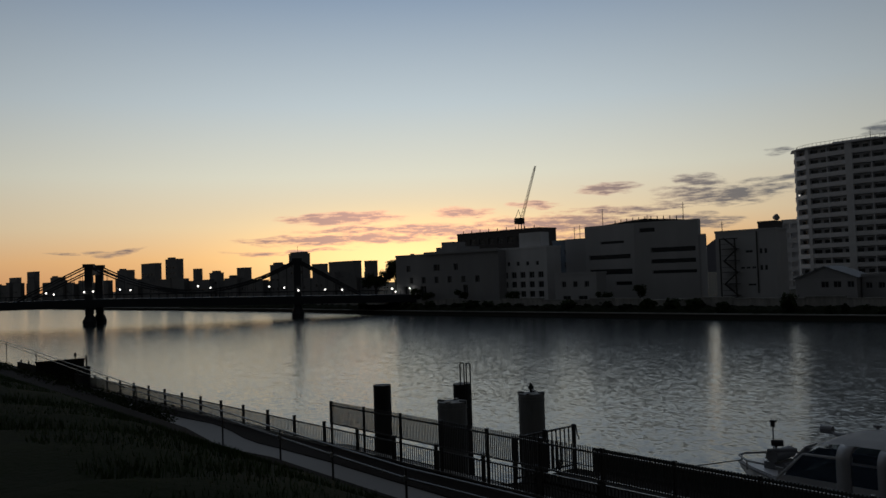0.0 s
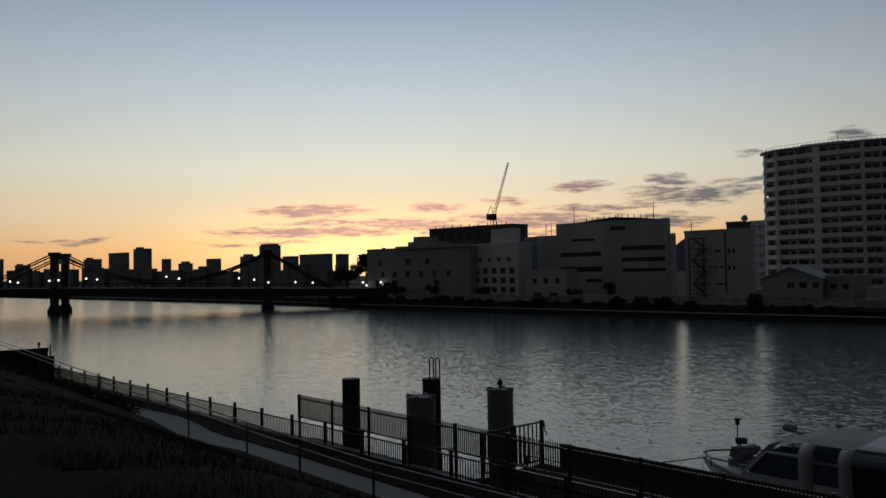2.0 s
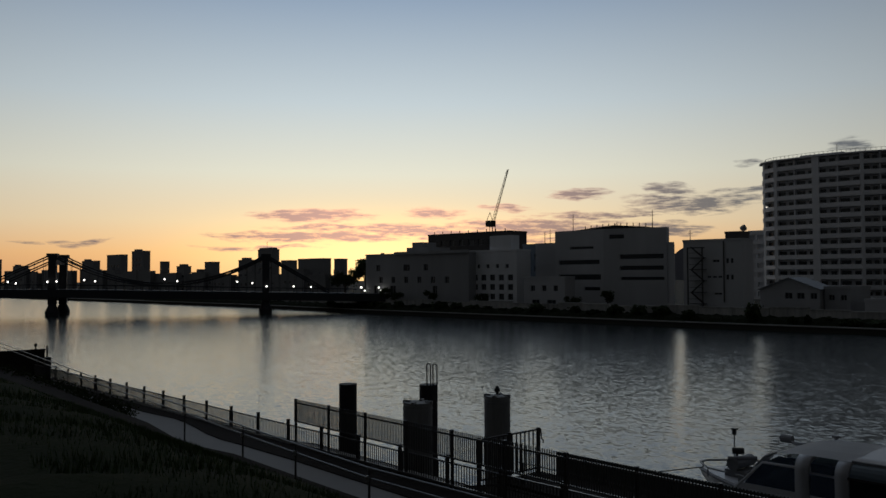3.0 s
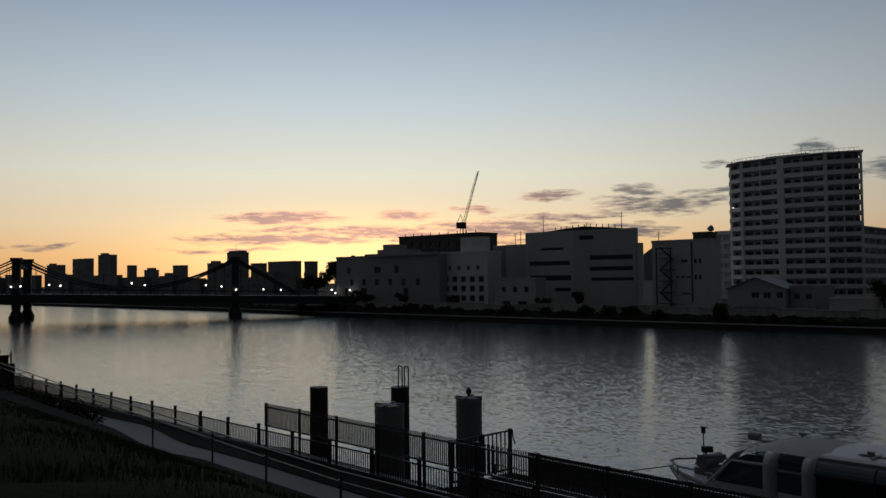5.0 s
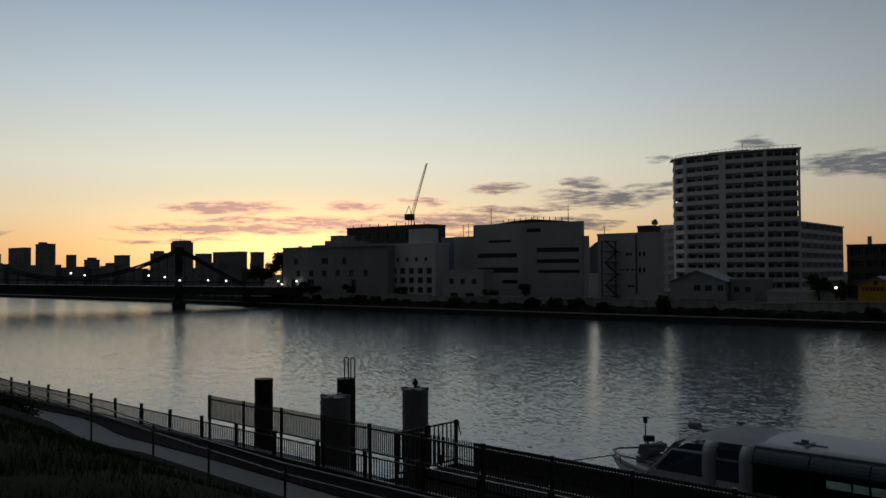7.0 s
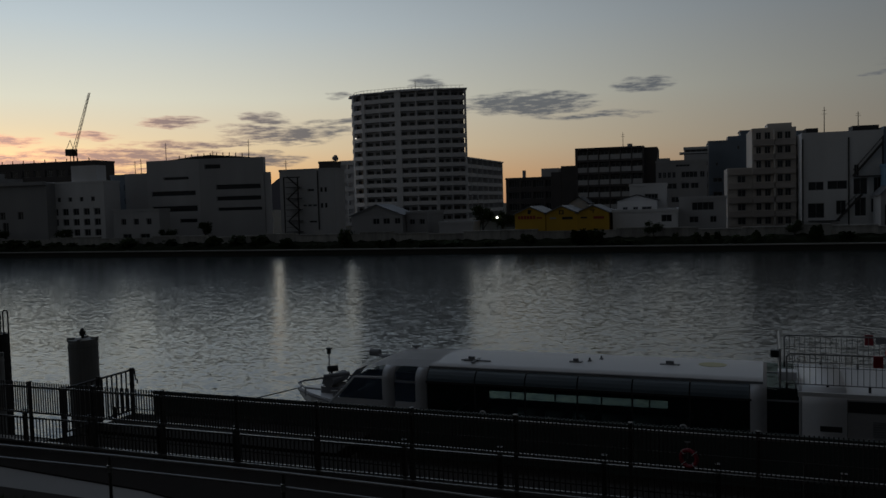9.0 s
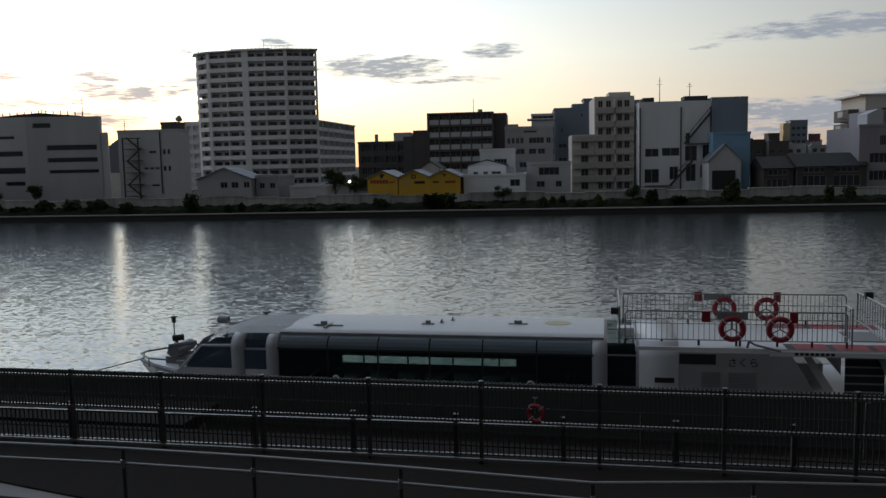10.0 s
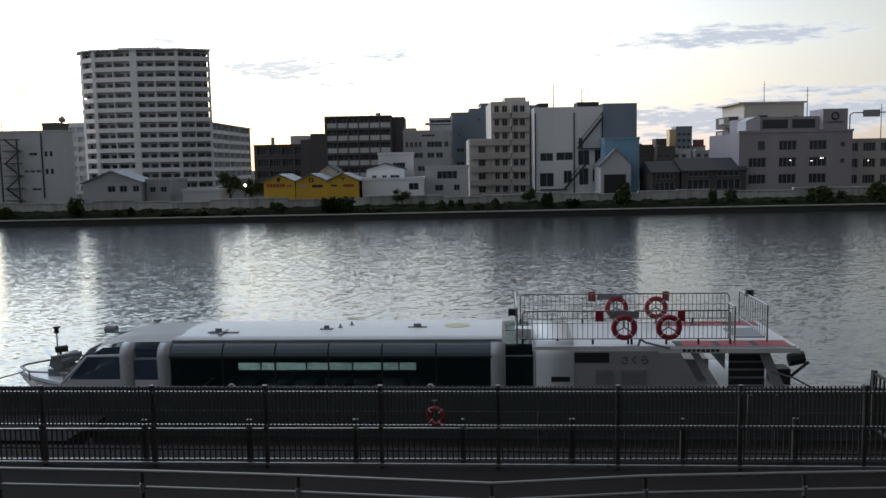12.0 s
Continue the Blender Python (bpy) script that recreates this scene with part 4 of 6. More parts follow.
for x, y, z in ((4.78, 0.36, 3.2), (7.2, 0.36, 3.2), (4.9, BW - 0.36, 3.25), (7.4, BW - 0.36, 3.25)):
    part("red_light_box", box(B(), x, x + 0.24, y - 0.05, y + 0.03, z, z + 0.32), RINGRED, boat)
for x, y in ((5.3, 0.35), (5.3, BW - 0.40)):
    part("notice_board", box(B(), x - 0.1, x + 0.75, y, y + 0.03, 3.3, 3.5), BOATGREY, boat)
for x, y in ((5.62, 0.24), (6.92, 0.24), (5.85, 3.62), (7.15, 3.62)):
    life_ring("life_ring", "red life ring with white ropes on the boat's deck rail", 0.305, BOAT @ pose(x, y, 3.02))


def lettering(name, text, size, m, parent, material):
    c = bpy.data.curves.new(name, "FONT")
    c.body, c.size, c.extrude = text, size, 0.004
    c.materials.append(material)
    ob = new(name, c)
    ob.parent = parent
    ob.matrix_basis = m
    return ob


lettering("ship_name", "さくら", 0.29, pose(5.46, -0.012, 1.99, 90, 0, 0), boat, INK)
for k in range(8):
    part("lettering_bar", box(B(), 7.3 + 0.15 * k, 7.41 + 0.15 * k, -0.03, -0.021, 2.34, 2.42), INK, boat)
# mooring line
part("mooring_line", polytube(B(), [(-13.2, 2.0, 1.35), (-14.6, -0.2, 1.1), (-16.2, -2.2, 0.9)], 0.02), BLACK, boat)


# the hull tapers: the bow runs out a little further, the beam and the stern are drawn in
def drawn(x, y):
    if x < -8.15:
        d = -8.15 - x
        x -= 0.24 * min(1.0, d) + 0.11 * max(0.0, d - 1.0)
    elif x > 7.0:
        x = 7.0 + (x - 7.0) * 0.905
    return x, y * 0.80


seen_meshes = set()
for ob in boat.children_recursive:
    placed = ob.matrix_basis.translation.length > 1e-6
    if placed:
        ob.location.x, ob.location.y = drawn(ob.location.x, ob.location.y)
    elif ob.type == "MESH" and ob.data.name not in seen_meshes and ob.data.users == 1:
        seen_meshes.add(ob.data.name)
        for v in ob.data.vertices:
            v.co.x, v.co.y = drawn(v.co.x, v.co.y)


# ---------------------------------------------------------------- apartment tower
def apartment_tower():
    Y, TOP, FL, N = 240.0, 42.3, 2.86, 14
    e = thing("apartment_tower", "tall white apartment tower with a rounded front of balconies", "building", -84.0, Y, 1.4)
    plan = [(-18.6, 9.5), (-16.2, 4.6), (-11.7, 1.6), (0.0, 0.0), (12.2, 0.7), (20.8, 3.8)]
    H = TOP - 1.4
    inner = [(x * 0.95, y + 1.15) for x, y in plan] + [(17.0, 12.5), (-14.5, 12.5)]
    part("wall", slab(B(), inner, 0, H - 0.5), TOWERGREY, e, "grey back walls of the balconies")
    part("roof_slab", slab(B(), [(x * 1.035, y - 0.7) for x, y in plan] + [(18.0, 13), (-15.5, 13)], H - 0.35, H), TOWERWHITE, e)
    rail = B()
    for (ax, ay), (bx, by) in zip(plan, plan[1:]):
        n = max(2, int(math.hypot(bx - ax, by - ay) / 1.2))
        for k in range(n):
            px, py = ax + (bx - ax) * k / n, ay + (by - ay) * k / n
            tube(rail, (px * 0.97, py + 0.6, H), (px * 0.97, py + 0.6, H + 1.0), 0.05, 4)
        tube(rail, (ax * 0.97, ay + 0.6, H + 1.0), (bx * 0.97, by + 0.6, H + 1.0), 0.05, 4)
    part("roof_rail", rail, IRON, e)
    part("lift_house", box(B(), -6, 6, 6, 12, H, H + 1.2), TOWERWHITE, e)
    mods = [1, 1, 2, 2, 2]
    for i, ((ax, ay), (bx, by)) in enumerate(zip(plan, plan[1:])):
        L = math.hypot(bx - ax, by - ay)
        ang = math.degrees(math.atan2(by - ay, bx - ax))
        m = pose(ax, ay, 0, 0, 0, ang)
        pw = (0.5, 0.9, 1.0, 1.9, 0.9)[i]
        if i > 0:
            part("pilaster", box(B(), -pw * 0.35, pw * 0.65, -0.05, 1.9, 0, H - 0.35), TOWERWHITE, e, at=m)
        if i == 4:
            part("pilaster", box(B(), L - 0.35, L + 0.15, -0.05, 1.9, 0, H - 0.35), TOWERWHITE, e, at=m)
        par = mesh_of("balcony", box(box(B(), 0, L, 0.0, 0.14, -0.12, 1.12), 0, L, 0.14, 1.75, -0.12, 0.06), TOWERWHITE)
        parg = mesh_of("balcony_rail", box(B(), 0.2, L - 0.2, -0.02, 0.0, 0.55, 1.05), FRAME)
        nm = mods[i]
        mw = L / nm
        pane = mesh_of("window", box(box(B(), 0.4, mw * 0.46, 0, 0.05, 0.15, 2.15), mw * 0.62, mw * 0.86, 0, 0.05, 0.15, 2.1), PANE)
        fin = mesh_of("divider", box(B(), -0.12, 0.12, 0.05, 1.75, -2.86, 0), TOWERWHITE)
        for f in range(N):
            z = H - 0.35 - FL * (N - f)
            if i == 0 and f > 6:
                part("balcony", mesh_of("balcony", box(box(B(), -0.9, L, 0.0, 0.14, -0.12, 1.12), -0.9, L, 0.14, 1.75, -0.12, 0.06), TOWERWHITE), None, e, at=m @ pose(0, 0, z))
            else:
                part("balcony", par, None, e, at=m @ pose(0, 0, z))
            for k in range(nm):
                part("window", pane, None, e, at=m @ pose(mw * k, 1.04, z))
                if k:
                    part("divider", fin, None, e, at=m @ pose(mw * k, 0, z + FL))
    # lower floors step out to the left side
    part("side_wing", punched(B(), 5.2, 21.0, [(x, x + 1.9, 1.0 + FL * k, 2.5 + FL * k) for k in range(7) for x in (0.4, 2.8)], 1.0, 12), TOWERWHITE, e, at=pose(-23.0, 8.5, 0))
    mast(e, 3.0, 10, H + 1.2, 3.0)
    # lower wing that runs back from the river, seen on its long side
    a = thing("apartment_annex", "lower white apartment wing with long balconies beside the tower", "building", -66.4, 246.0, 1.4, 87)
    bay, nb, na = 6.3, 8, 7
    L = bay * nb
    part("wall", box(B(), 0, L, 1.5, 14, 0, 20.4), TOWERGREY, a, "grey back wall of the balconies")
    part("end_wall", box(B(), -0.4, 0.0, -0.1, 14, 0, 20.6), TOWERWHITE, a)
    part("roof_slab", box(B(), -0.4, L + 0.2, -0.5, 14, 20.4, 20.8), TOWERWHITE, a)
    slabm = mesh_of("balcony", box(box(B(), 0, L, 0, 0.14, -0.15, 1.0), 0, L, 0.14, 1.5, -0.15, 0.05), TOWERWHITE)
    fin = mesh_of("divider", box(B(), -0.16, 0.16, -0.12, 1.5, 0, 20.4), TOWERWHITE)
    win = mesh_of("window", box(box(B(), 0.5, 3.0, -0.06, 0, 0.1, 2.1), 3.9, 5.6, -0.06, 0, 0.1, 2.1), PANE)
    for f in range(na):
        part("balcony", slabm, None, a, at=pose(0, 0, 0.5 + FL * f))
        for k in range(nb):
            part("window", win, None, a, at=pose(bay * k, 1.5, 0.5 + FL * f))
    for k in range(1, nb + 1):
        part("divider", fin, None, a, at=pose(bay * k, 0, 0))
    part("lit_window", box(B(), 0, 0.5, -0.02, 0.03, 0, 0.4), PANELIT, e, "one small lit window", at=pose(-14.9, 2.6, 27.2))


apartment_tower()

# ---------------------------------------------------------------- buildings of the far bank, from the left to the right
b = block("warehouse", "long pale grey riverside warehouse with few windows", -161.5, -126, 141, 13.9, 9, GREYWALL,
          [(2.0, 3.0, [(3, 1.6), (9, 2.2), (24, 1.5)]), (5.6, 1.6, cols(5, 6, 4.6, 1.4)), (8.6, 1.6, [(4, 1.5), (14, 2.2), (21, 1.4)])])
part("cornice", box(B(), 11.5, 35.6, -0.7, 0, 12.6, 13.3), GREYWALL, b)
rooftop_box(b, 11.0, 18.5, 4, 12, 12.5, 2.0, GREYWALL)
rooftop_box(b, 12.0, 15.5, 5, 10, 14.5, 1.3, GREYWALL)
for x in (2.0, 7.0, 20.0):
    part("roof_tank", tube(B(), (x, 4, 12.5), (x, 4, 13.4), 0.5, 10), GREYWALL, b)
b = block("office_block", "dark office block under construction behind the warehouse", -163.5, -134.0, 166, 20.0, 7, BROWNB,
          floors(2, 5, 3.4, 1.6, cols(1.5, 8, 3.4, 2.2)))
for k in range(9):
    part("roof_post", tube(B(), (1.5 + 3.2 * k, 1, 18.6), (1.5 + 3.2 * k, 1, 19.8), 0.12, 5), IRON, b)
b = block("white_office", "white office block with rows of small square windows", -128.6, -114.0, 143.5, 14.1, 5, WHITEWALL,
          floors(1.9, 3, 2.15, 1.35, cols(1.6, 5, 2.6, 1.5)) + [(9.0, 0.9, cols(3, 4, 2.8, 0.9))])
rooftop_box(b, 6.0, 12.2, 1, 4, 12.7, 3.7, WHITEWALL)
block("grey_annex", "dark grey annex block beside the white office", -118.5, -108.5, 151.5, 15.5, 3, BLUEGREY, floors(2.4, 4, 2.9, 1.2, cols(1, 4, 2.3, 1.3)))

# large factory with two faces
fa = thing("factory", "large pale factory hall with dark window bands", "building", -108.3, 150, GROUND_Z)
part("wall", punched(B(), 12.5, 17.0, [(1.0, 11.5, 9.6, 10.6), (1.0, 11.8, 6.3, 7.5), (7.5, 11.6, 4.0, 4.8), (4, 10, 12.9, 13.5)], 0.4, 24), PALE, fa)
part("window_band", box(B(), 1.1, 11.4, 0.34, 0.38, 9.65, 10.55), PANE, fa)
part("window_band", box(B(), 1.1, 11.7, 0.34, 0.38, 6.35, 7.45), PANE, fa)
part("window_band", box(B(), 7.6, 11.5, 0.34, 0.38, 4.05, 4.75), PANE, fa)
part("window_band", box(B(), 4.1, 9.9, 0.34, 0.38, 12.95, 13.45), PANE, fa)
f2 = punched(B(), 13.5, 17.0, [(1.2, 4.5, 14.9, 15.8), (3.5, 12.8, 10.6, 11.6), (3.5, 12.8, 8.3, 9.2), (3.7, 12.9, 6.2, 6.9)], 0.4, 1.6)
w2 = part("side_wall", f2, PALE, fa, at=pose(12.5, 0, 0, 0, 0, 12))
for z0, z1, x0, x1 in ((14.95, 15.75, 1.3, 4.4), (10.65, 11.55, 3.6, 12.7), (8.35, 9.15, 3.6, 12.7), (6.25, 6.85, 3.8, 12.8)):
    part("window_band", box(B(), x0, x1, 0.34, 0.38, z0, z1), PANE, w2)
part("roof", prism(B(), [(0, 17.0), (8, 17.7), (13.0, 18.0), (21, 17.3), (23.2, 17.0), (23.2, 16.7), (0, 16.7)], 3.5, 6), ROOFDARK, fa)
part("low_wing", box(B(), -6.2, 0, 1, 20, 0, 14.6), PALE, fa)
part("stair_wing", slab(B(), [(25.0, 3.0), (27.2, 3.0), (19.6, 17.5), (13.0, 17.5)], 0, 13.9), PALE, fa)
for x in range(12):
    part("roof_stub", tube(B(), (5 + 1.5 * x, 4.5, 17.2), (5 + 1.5 * x, 4.5, 18.45 - 0.012 * (x - 5) ** 2), 0.1, 5), IRON, fa)
for x, h in ((2.8, 4.4), (22.4, 4.2), (14.0, 2.2), (-3.5, 3.4), (-5.0, 3.0)):
    mast(fa, x, 3, 16.5 if x > 0 else 14.4, h)
an = block("site_office", "small pale two-storey office before the factory", -108.5, -98.0, 139, 8.0, 3.5, PALE, [(4.0, 1.2, cols(1.8, 3, 2.9, 1.1)), (0.8, 1.4, [(2, 2.0), (6, 2.2)])])

gl = block("grey_plant", "pale grey plant building with an outside steel stair", -77.6, -65.7, 150, 15.0, 4.8, PALE,
           [(9.6, 0.5, [(6.0, 1.4)]), (6.6, 0.4, cols(4.9, 3, 1.1, 0.8)), (3.4, 0.4, [(6.2, 1.6)])])
st_ = B()
for k in range(5):
    z = 1.6 + 2.2 * k
    d = 1 if k % 2 else -1
    box(st_, 2.0, 4.9, -1.6, -0.2, z, z + 0.12)
    tube(st_, (3.4 - 1.3 * d, -0.9, z), (3.4 + 1.3 * d, -0.9, z + 2.2), 0.16, 4)
    tube(st_, (2.0, -1.6, z + 1.0), (4.9, -1.6, z + 1.0), 0.05, 4)
part("outside_stair", st_, IRON, gl, "dark zigzag steel stair")
for x in (1.6, 4.6):
    part("stair_post", box(B(), x, x + 0.22, -1.7, -1.5, 0, 12.4), IRON, gl)
part("stair_beam", box(B(), 1.6, 5.2, -1.7, -1.5, 12.3, 12.5), IRON, gl)
part("down_pipe", tube(B(), (8.3, -0.12, 2), (8.3, -0.12, 13.6), 0.12, 6), IRON, gl)
for z in (6.3, 9.4):
    for x in (8.8, 9.7):
        part("small_window", box(B(), x, x + 0.45, -0.03, 0.03, z, z + 0.9), PANE, gl)
mast(gl, 1.0, 1, 13.6, 2.4)
tk = block("tank_house", "dark tank house with a round dish on its roof", -74.5, -71.2, 162, 17.0, 4, BROWNB)
part("dish", tube(B(), (3.4, 1, 16.6), (3.8, 0.4, 17.1), 0.7, 12, 0.3), GREYWALL, tk)


def gable_house(name, label, x0, x1, y, eave, ridge, depth, wall, roofm, rows=(), category="house", over=0.3, base=GROUND_Z):
    """A house whose gable looks over the river."""
    e = thing(name, label, category, x0, y, base)
    w, h = x1 - x0, eave - base
    ops = [(x, x + ww, z, z + hh) for z, hh, cs in rows for x, ww in cs]
    part("wall", punched(B(), w, h, ops, 0.15, depth), wall, e)
    for o in ops:
        window(e, *o, 0.15)
    part("gable", prism(B(), [(0, h), (w, h), (w / 2, ridge - base)], 0.0, depth), wall, e)
    r = ridge - base
    for s in (0, 1):
        xe, xm = (-over, w / 2) if not s else (w + over, w / 2)
        ze = h - over * (r - h) / (w / 2)
        part("roof", prism(B(), [(xe, ze), (xm, r), (xm, r + 0.16), (xe, ze + 0.16)], -over, depth + 0.2), roofm, e)
    return e


gable_house("grey_house", "grey rendered house with a shallow gable roof", -56.0, -46.6, 134.5, 6.1, 7.9, 7, GREYWALL, ROOFGREY, [(3.2, 1.0, [(4.0, 1.2), (5.9, 1.2), (8.0, 1.0)])])
block("house_wing", "grey flat-roofed wing of the house", -46.4, -42.6, 136, 6.2, 10, GREYWALL, [(3.0, 0.9, [(0.6, 0.9), (2.4, 0.9)])], category="house")
shed = block("parking_shed", "low pale shed behind the floodwall", -40.5, -34.5, 136, 4.3, 5, PALE, category="shed")

# three yellow sheds in a row
for k, xs_ in enumerate((-26.9, -21.75, -16.75)):
    e = gable_house("yellow_shed", "yellow gabled boat shed with painted marks", xs_, xs_ + 5.0, 134, 5.75, 6.85, 12, YELLOW, ROOFGREY, category="shed")
    tagged(e, group="yellow sheds in a row")
    if k == 0:
        for j in range(6):
            part("sign_bar", box(B(), 0.5 + 0.5 * j, 0.88 + 0.5 * j, -0.05, -0.01, 3.5, 4.05), SIGNRED, e)
        part("sign_bar", box(B(), 3.6, 4.5, -0.05, -0.01, 3.55, 3.8), SIGNRED, e)
        part("sign_mark", prism(B(), [(2.1, 4.4), (2.5, 4.3), (2.8, 4.9), (2.2, 5.05)], -0.05, -0.01), INK, e)
    else:
        part("sign_bar", box(B(), 2.6, 4.3, -0.05, -0.01, 3.35, 3.75), SIGNRED if k == 2 else INK, e)
        ring_ = box(box(B(), 2.1, 2.85, -0.05, -0.01, 4.7, 4.84), 2.66 if k == 1 else 2.5, 2.85 if k == 1 else 2.64, -0.05, -0.01, 4.3, 4.7)
        if k == 1:
            box(box(ring_, 2.1, 2.28, -0.05, -0.01, 4.3, 4.7), 2.1, 2.85, -0.05, -0.01, 4.16, 4.3)
        part("sign_mark", ring_, INK, e)
        part("sign_mark", box(B(), 0.6, 1.6, -0.05, -0.01, 3.45, 3.7), INK if k == 2 else GREYWALL, e)

gable_house("small_house", "small pale house behind the yellow sheds", -19.8, -16.6, 148, 7.2, 8.3, 8, PALE, ROOFDARK)
wl = block("low_white_house", "low white flat-roofed house with a dark recess", -11.3, -1.2, 136, 5.6, 10, WHITEWALL, [(0.6, 0.5, [(0.8, 1.2), (4.6, 1.4)]), (2.6, 1.1, [(7.6, 1.6)])], category="house")
gable_house("white_house", "white two-storey house with a shallow dark roof", -11.0, -4.6, 142, 7.4, 8.3, 9, WHITEWALL, ROOFDARK, [(3.6, 1.4, [(0.9, 0.8), (2.6, 0.8), (4.0, 1.6)])])
block("white_house_upper", "white upper house with a flat dark roof", -9.4, -3.2, 149, 9.9, 9, WHITEWALL, [(6.2, 0.9, [(2.6, 2.2)])], category="house")
block("cream_house", "pale three-storey house beside a narrow lane", -1.0, 6.3, 141, 7.4, 10, PALE, [(2.2, 1.0, [(1.6, 1.4), (4.8, 1.0)]), (4.2, 1.3, [(2.0, 3.4)])], category="house")

# dark block with a grid of balconies
dkb = thing("balcony_block", "dark apartment block with a grid of pale balconies", "building", -25.2, 200, GROUND_Z)
ops = [(0.6 + 2.55 * k, 2.85 + 2.55 * k, 1.0 + 2.95 * f, 3.4 + 2.95 * f) for k in range(6) for f in range(6)]
part("wall", punched(B(), 16.0, 18.6, ops, 1.3, 18), BROWNB, dkb)
pb = mesh_of("balcony", box(B(), 0, 2.25, 0, 0.12, 0, 1.15), PALE)
for o in ops:
    part("balcony", pb, None, dkb, "pale balcony front", at=pose(o[0], 0.05, o[2]))
    window(dkb, o[0] + 0.2, o[1] - 0.2, o[2], o[3] - 0.2, 1.28)
part("side_wall", box(B(), 16.0, 19.0, 2.0, 16, 0, 18.3), BROWNB, dkb)
part("step_wing", box(B(), -3.6, -0.05, 1, 14, 0, 14.6), BROWNB, dkb)
part("step_wing", box(B(), -6.0, -3.65, 1, 14, 0, 13.2), BROWNB, dkb)
part("roof_drum", tube(B(), (12.6, 4, 18.6), (12.6, 4, 19.4), 0.6, 12), GREYWALL, dkb)
mast(dkb, 11.0, 4, 18.6, 3.6)
lb = block("low_apartment", "dark low apartment block with balconies", -43.5, -30.0, 206, 13.3, 14, BROWNB, floors(1.2, 4, 2.9, 1.7, cols(0.8, 4, 3.1, 2.5)), recess=1.0)
rooftop_box(lb, 8.6, 13.0, 3, 9, 11.9, 2.6, PALE)
part("roof_drum", tube(B(), (4.2, 3, 11.9), (4.2, 3, 14.2), 0.45, 10), GREYWALL, lb)

of = block("grey_office", "grey office building with strip windows", -6.2, 4.6, 190, 15.4, 7, GREYWALL, [(10.6, 1.3, cols(0.5, 4, 1.0, 0.7) + [(5.4, 3.4), (9.3, 1.0)]), (8.2, 1.2, [(0.6, 3.8), (5.4, 1.6), (7.4, 1.6)]), (5.2, 1.2, cols(0.8, 4, 2.4, 1.7)), (13.0, 0.5, [(4.2, 3.0)])])
part("roof_terrace", box(B(), 0.2, 3.0, 0.4, 5.0, 14.45, 15.0), GREYWALL, of)
so = block("striped_office", "pale office block with long horizontal window bands", -0.2, 5.2, 198, 18.6, 6, PALE, [(3.0 + 2.6 * k, 1.1, [(0.25, 4.9)]) for k in range(6)], recess=0.4)
part("roof_lip", box(B(), -1.0, 5.4, -0.6, 6.0, 16.2, 16.5), PALE, so)
gb = block("blue_glass_office", "blue-grey clad office block", 5.3, 18.8, 205, 20.2, 20, BLUEGREY, [(13.4, 0.8, [(1.6, 0.5)]), (17.0, 0.9, [(6.4, 0.5)])] + floors(3, 3, 3.3, 1.0, cols(1, 2, 3, 2.0)))
rooftop_box(gb, 4.8, 7.7, 10, 18, 18.8, 2.0, BLUEGREY)
rooftop_box(gb, 7.7, 12.9, 10, 18, 18.8, 3.0, BLUEGREY)
part("roof_lip", box(B(), 7.5, 13.1, 9.8, 18.2, 21.8, 22.05), GREYWALL, gb)
bo = block("back_office", "grey office block with a flat roof lip behind the apartments", 19.8, 24.8, 215, 23.0, 10, GREYWALL, floors(3, 5, 3.3, 1.2, cols(0.6, 2, 2.3, 1.7)))
part("roof_lip", box(B(), -0.35, 5.3, -0.4, 10.3, 22.05, 22.3), GREYWALL, bo)
block("stair_house", "dark green roof house beside the workshop", 22.6, 25.0, 190, 20.6, 6, BLUEGREY, [(12, 1.2, [(0.6, 1.0)])])

# beige apartment house with balconies
bg_ = thing("beige_apartment", "beige seven-storey apartment house with long balconies", "building", 12.0, 165, GROUND_Z)
ops = [(0.7 + 3.7 * k, 1.6 + 3.7 * k, 0.9 + 2.62 * f, 2.2 + 2.62 * f) for k in range(2) for f in range(7)] + [(2.2 + 3.5 * k, 3.2 + 3.5 * k, 0.9 + 2.62 * f, 2.2 + 2.62 * f) for k in range(2) for f in range(7)]
part("wall", punched(B(), 7.6, 18.7, [o for o in ops if o[1] < 7.5], 0.25, 15), BEIGE, bg_)
for o in ops:
    if o[1] < 7.5:
        window(bg_, *o, 0.25)
part("step_wing", box(B(), -4.4, -0.02, 0.1, 14, 0, 11.5), BEIGE, bg_)
for f in range(4):
    window(bg_, -2.6, -1.2, 0.9 + 2.62 * f, 2.2 + 2.62 * f, 0.08)
bal = mesh_of("balcony", box(box(B(), 0, 7.3, -1.2, -1.05, 0, 1.05), 0, 7.3, -1.05, 0, 0, 0.12), BEIGED)
balw = mesh_of("balcony", box(box(B(), 0, 4.0, -1.2, -1.05, 0, 1.05), 0, 4.0, -1.05, 0, 0, 0.12), BEIGED)
for f in range(7):
    part("balcony", bal, None, bg_, at=pose(0.1, 0, 2.62 * f - 0.3))
    if f < 5:
        part("balcony", balw, None, bg_, at=pose(-4.2, 0.1, 2.62 * f - 0.3))
part("divider", box(B(), 3.7, 3.95, -1.2, 0, 0, 18.2), BEIGE, bg_)
rooftop_box(bg_, 3.0, 7.2, 3, 9, 18.7, 1.0, BEIGE)

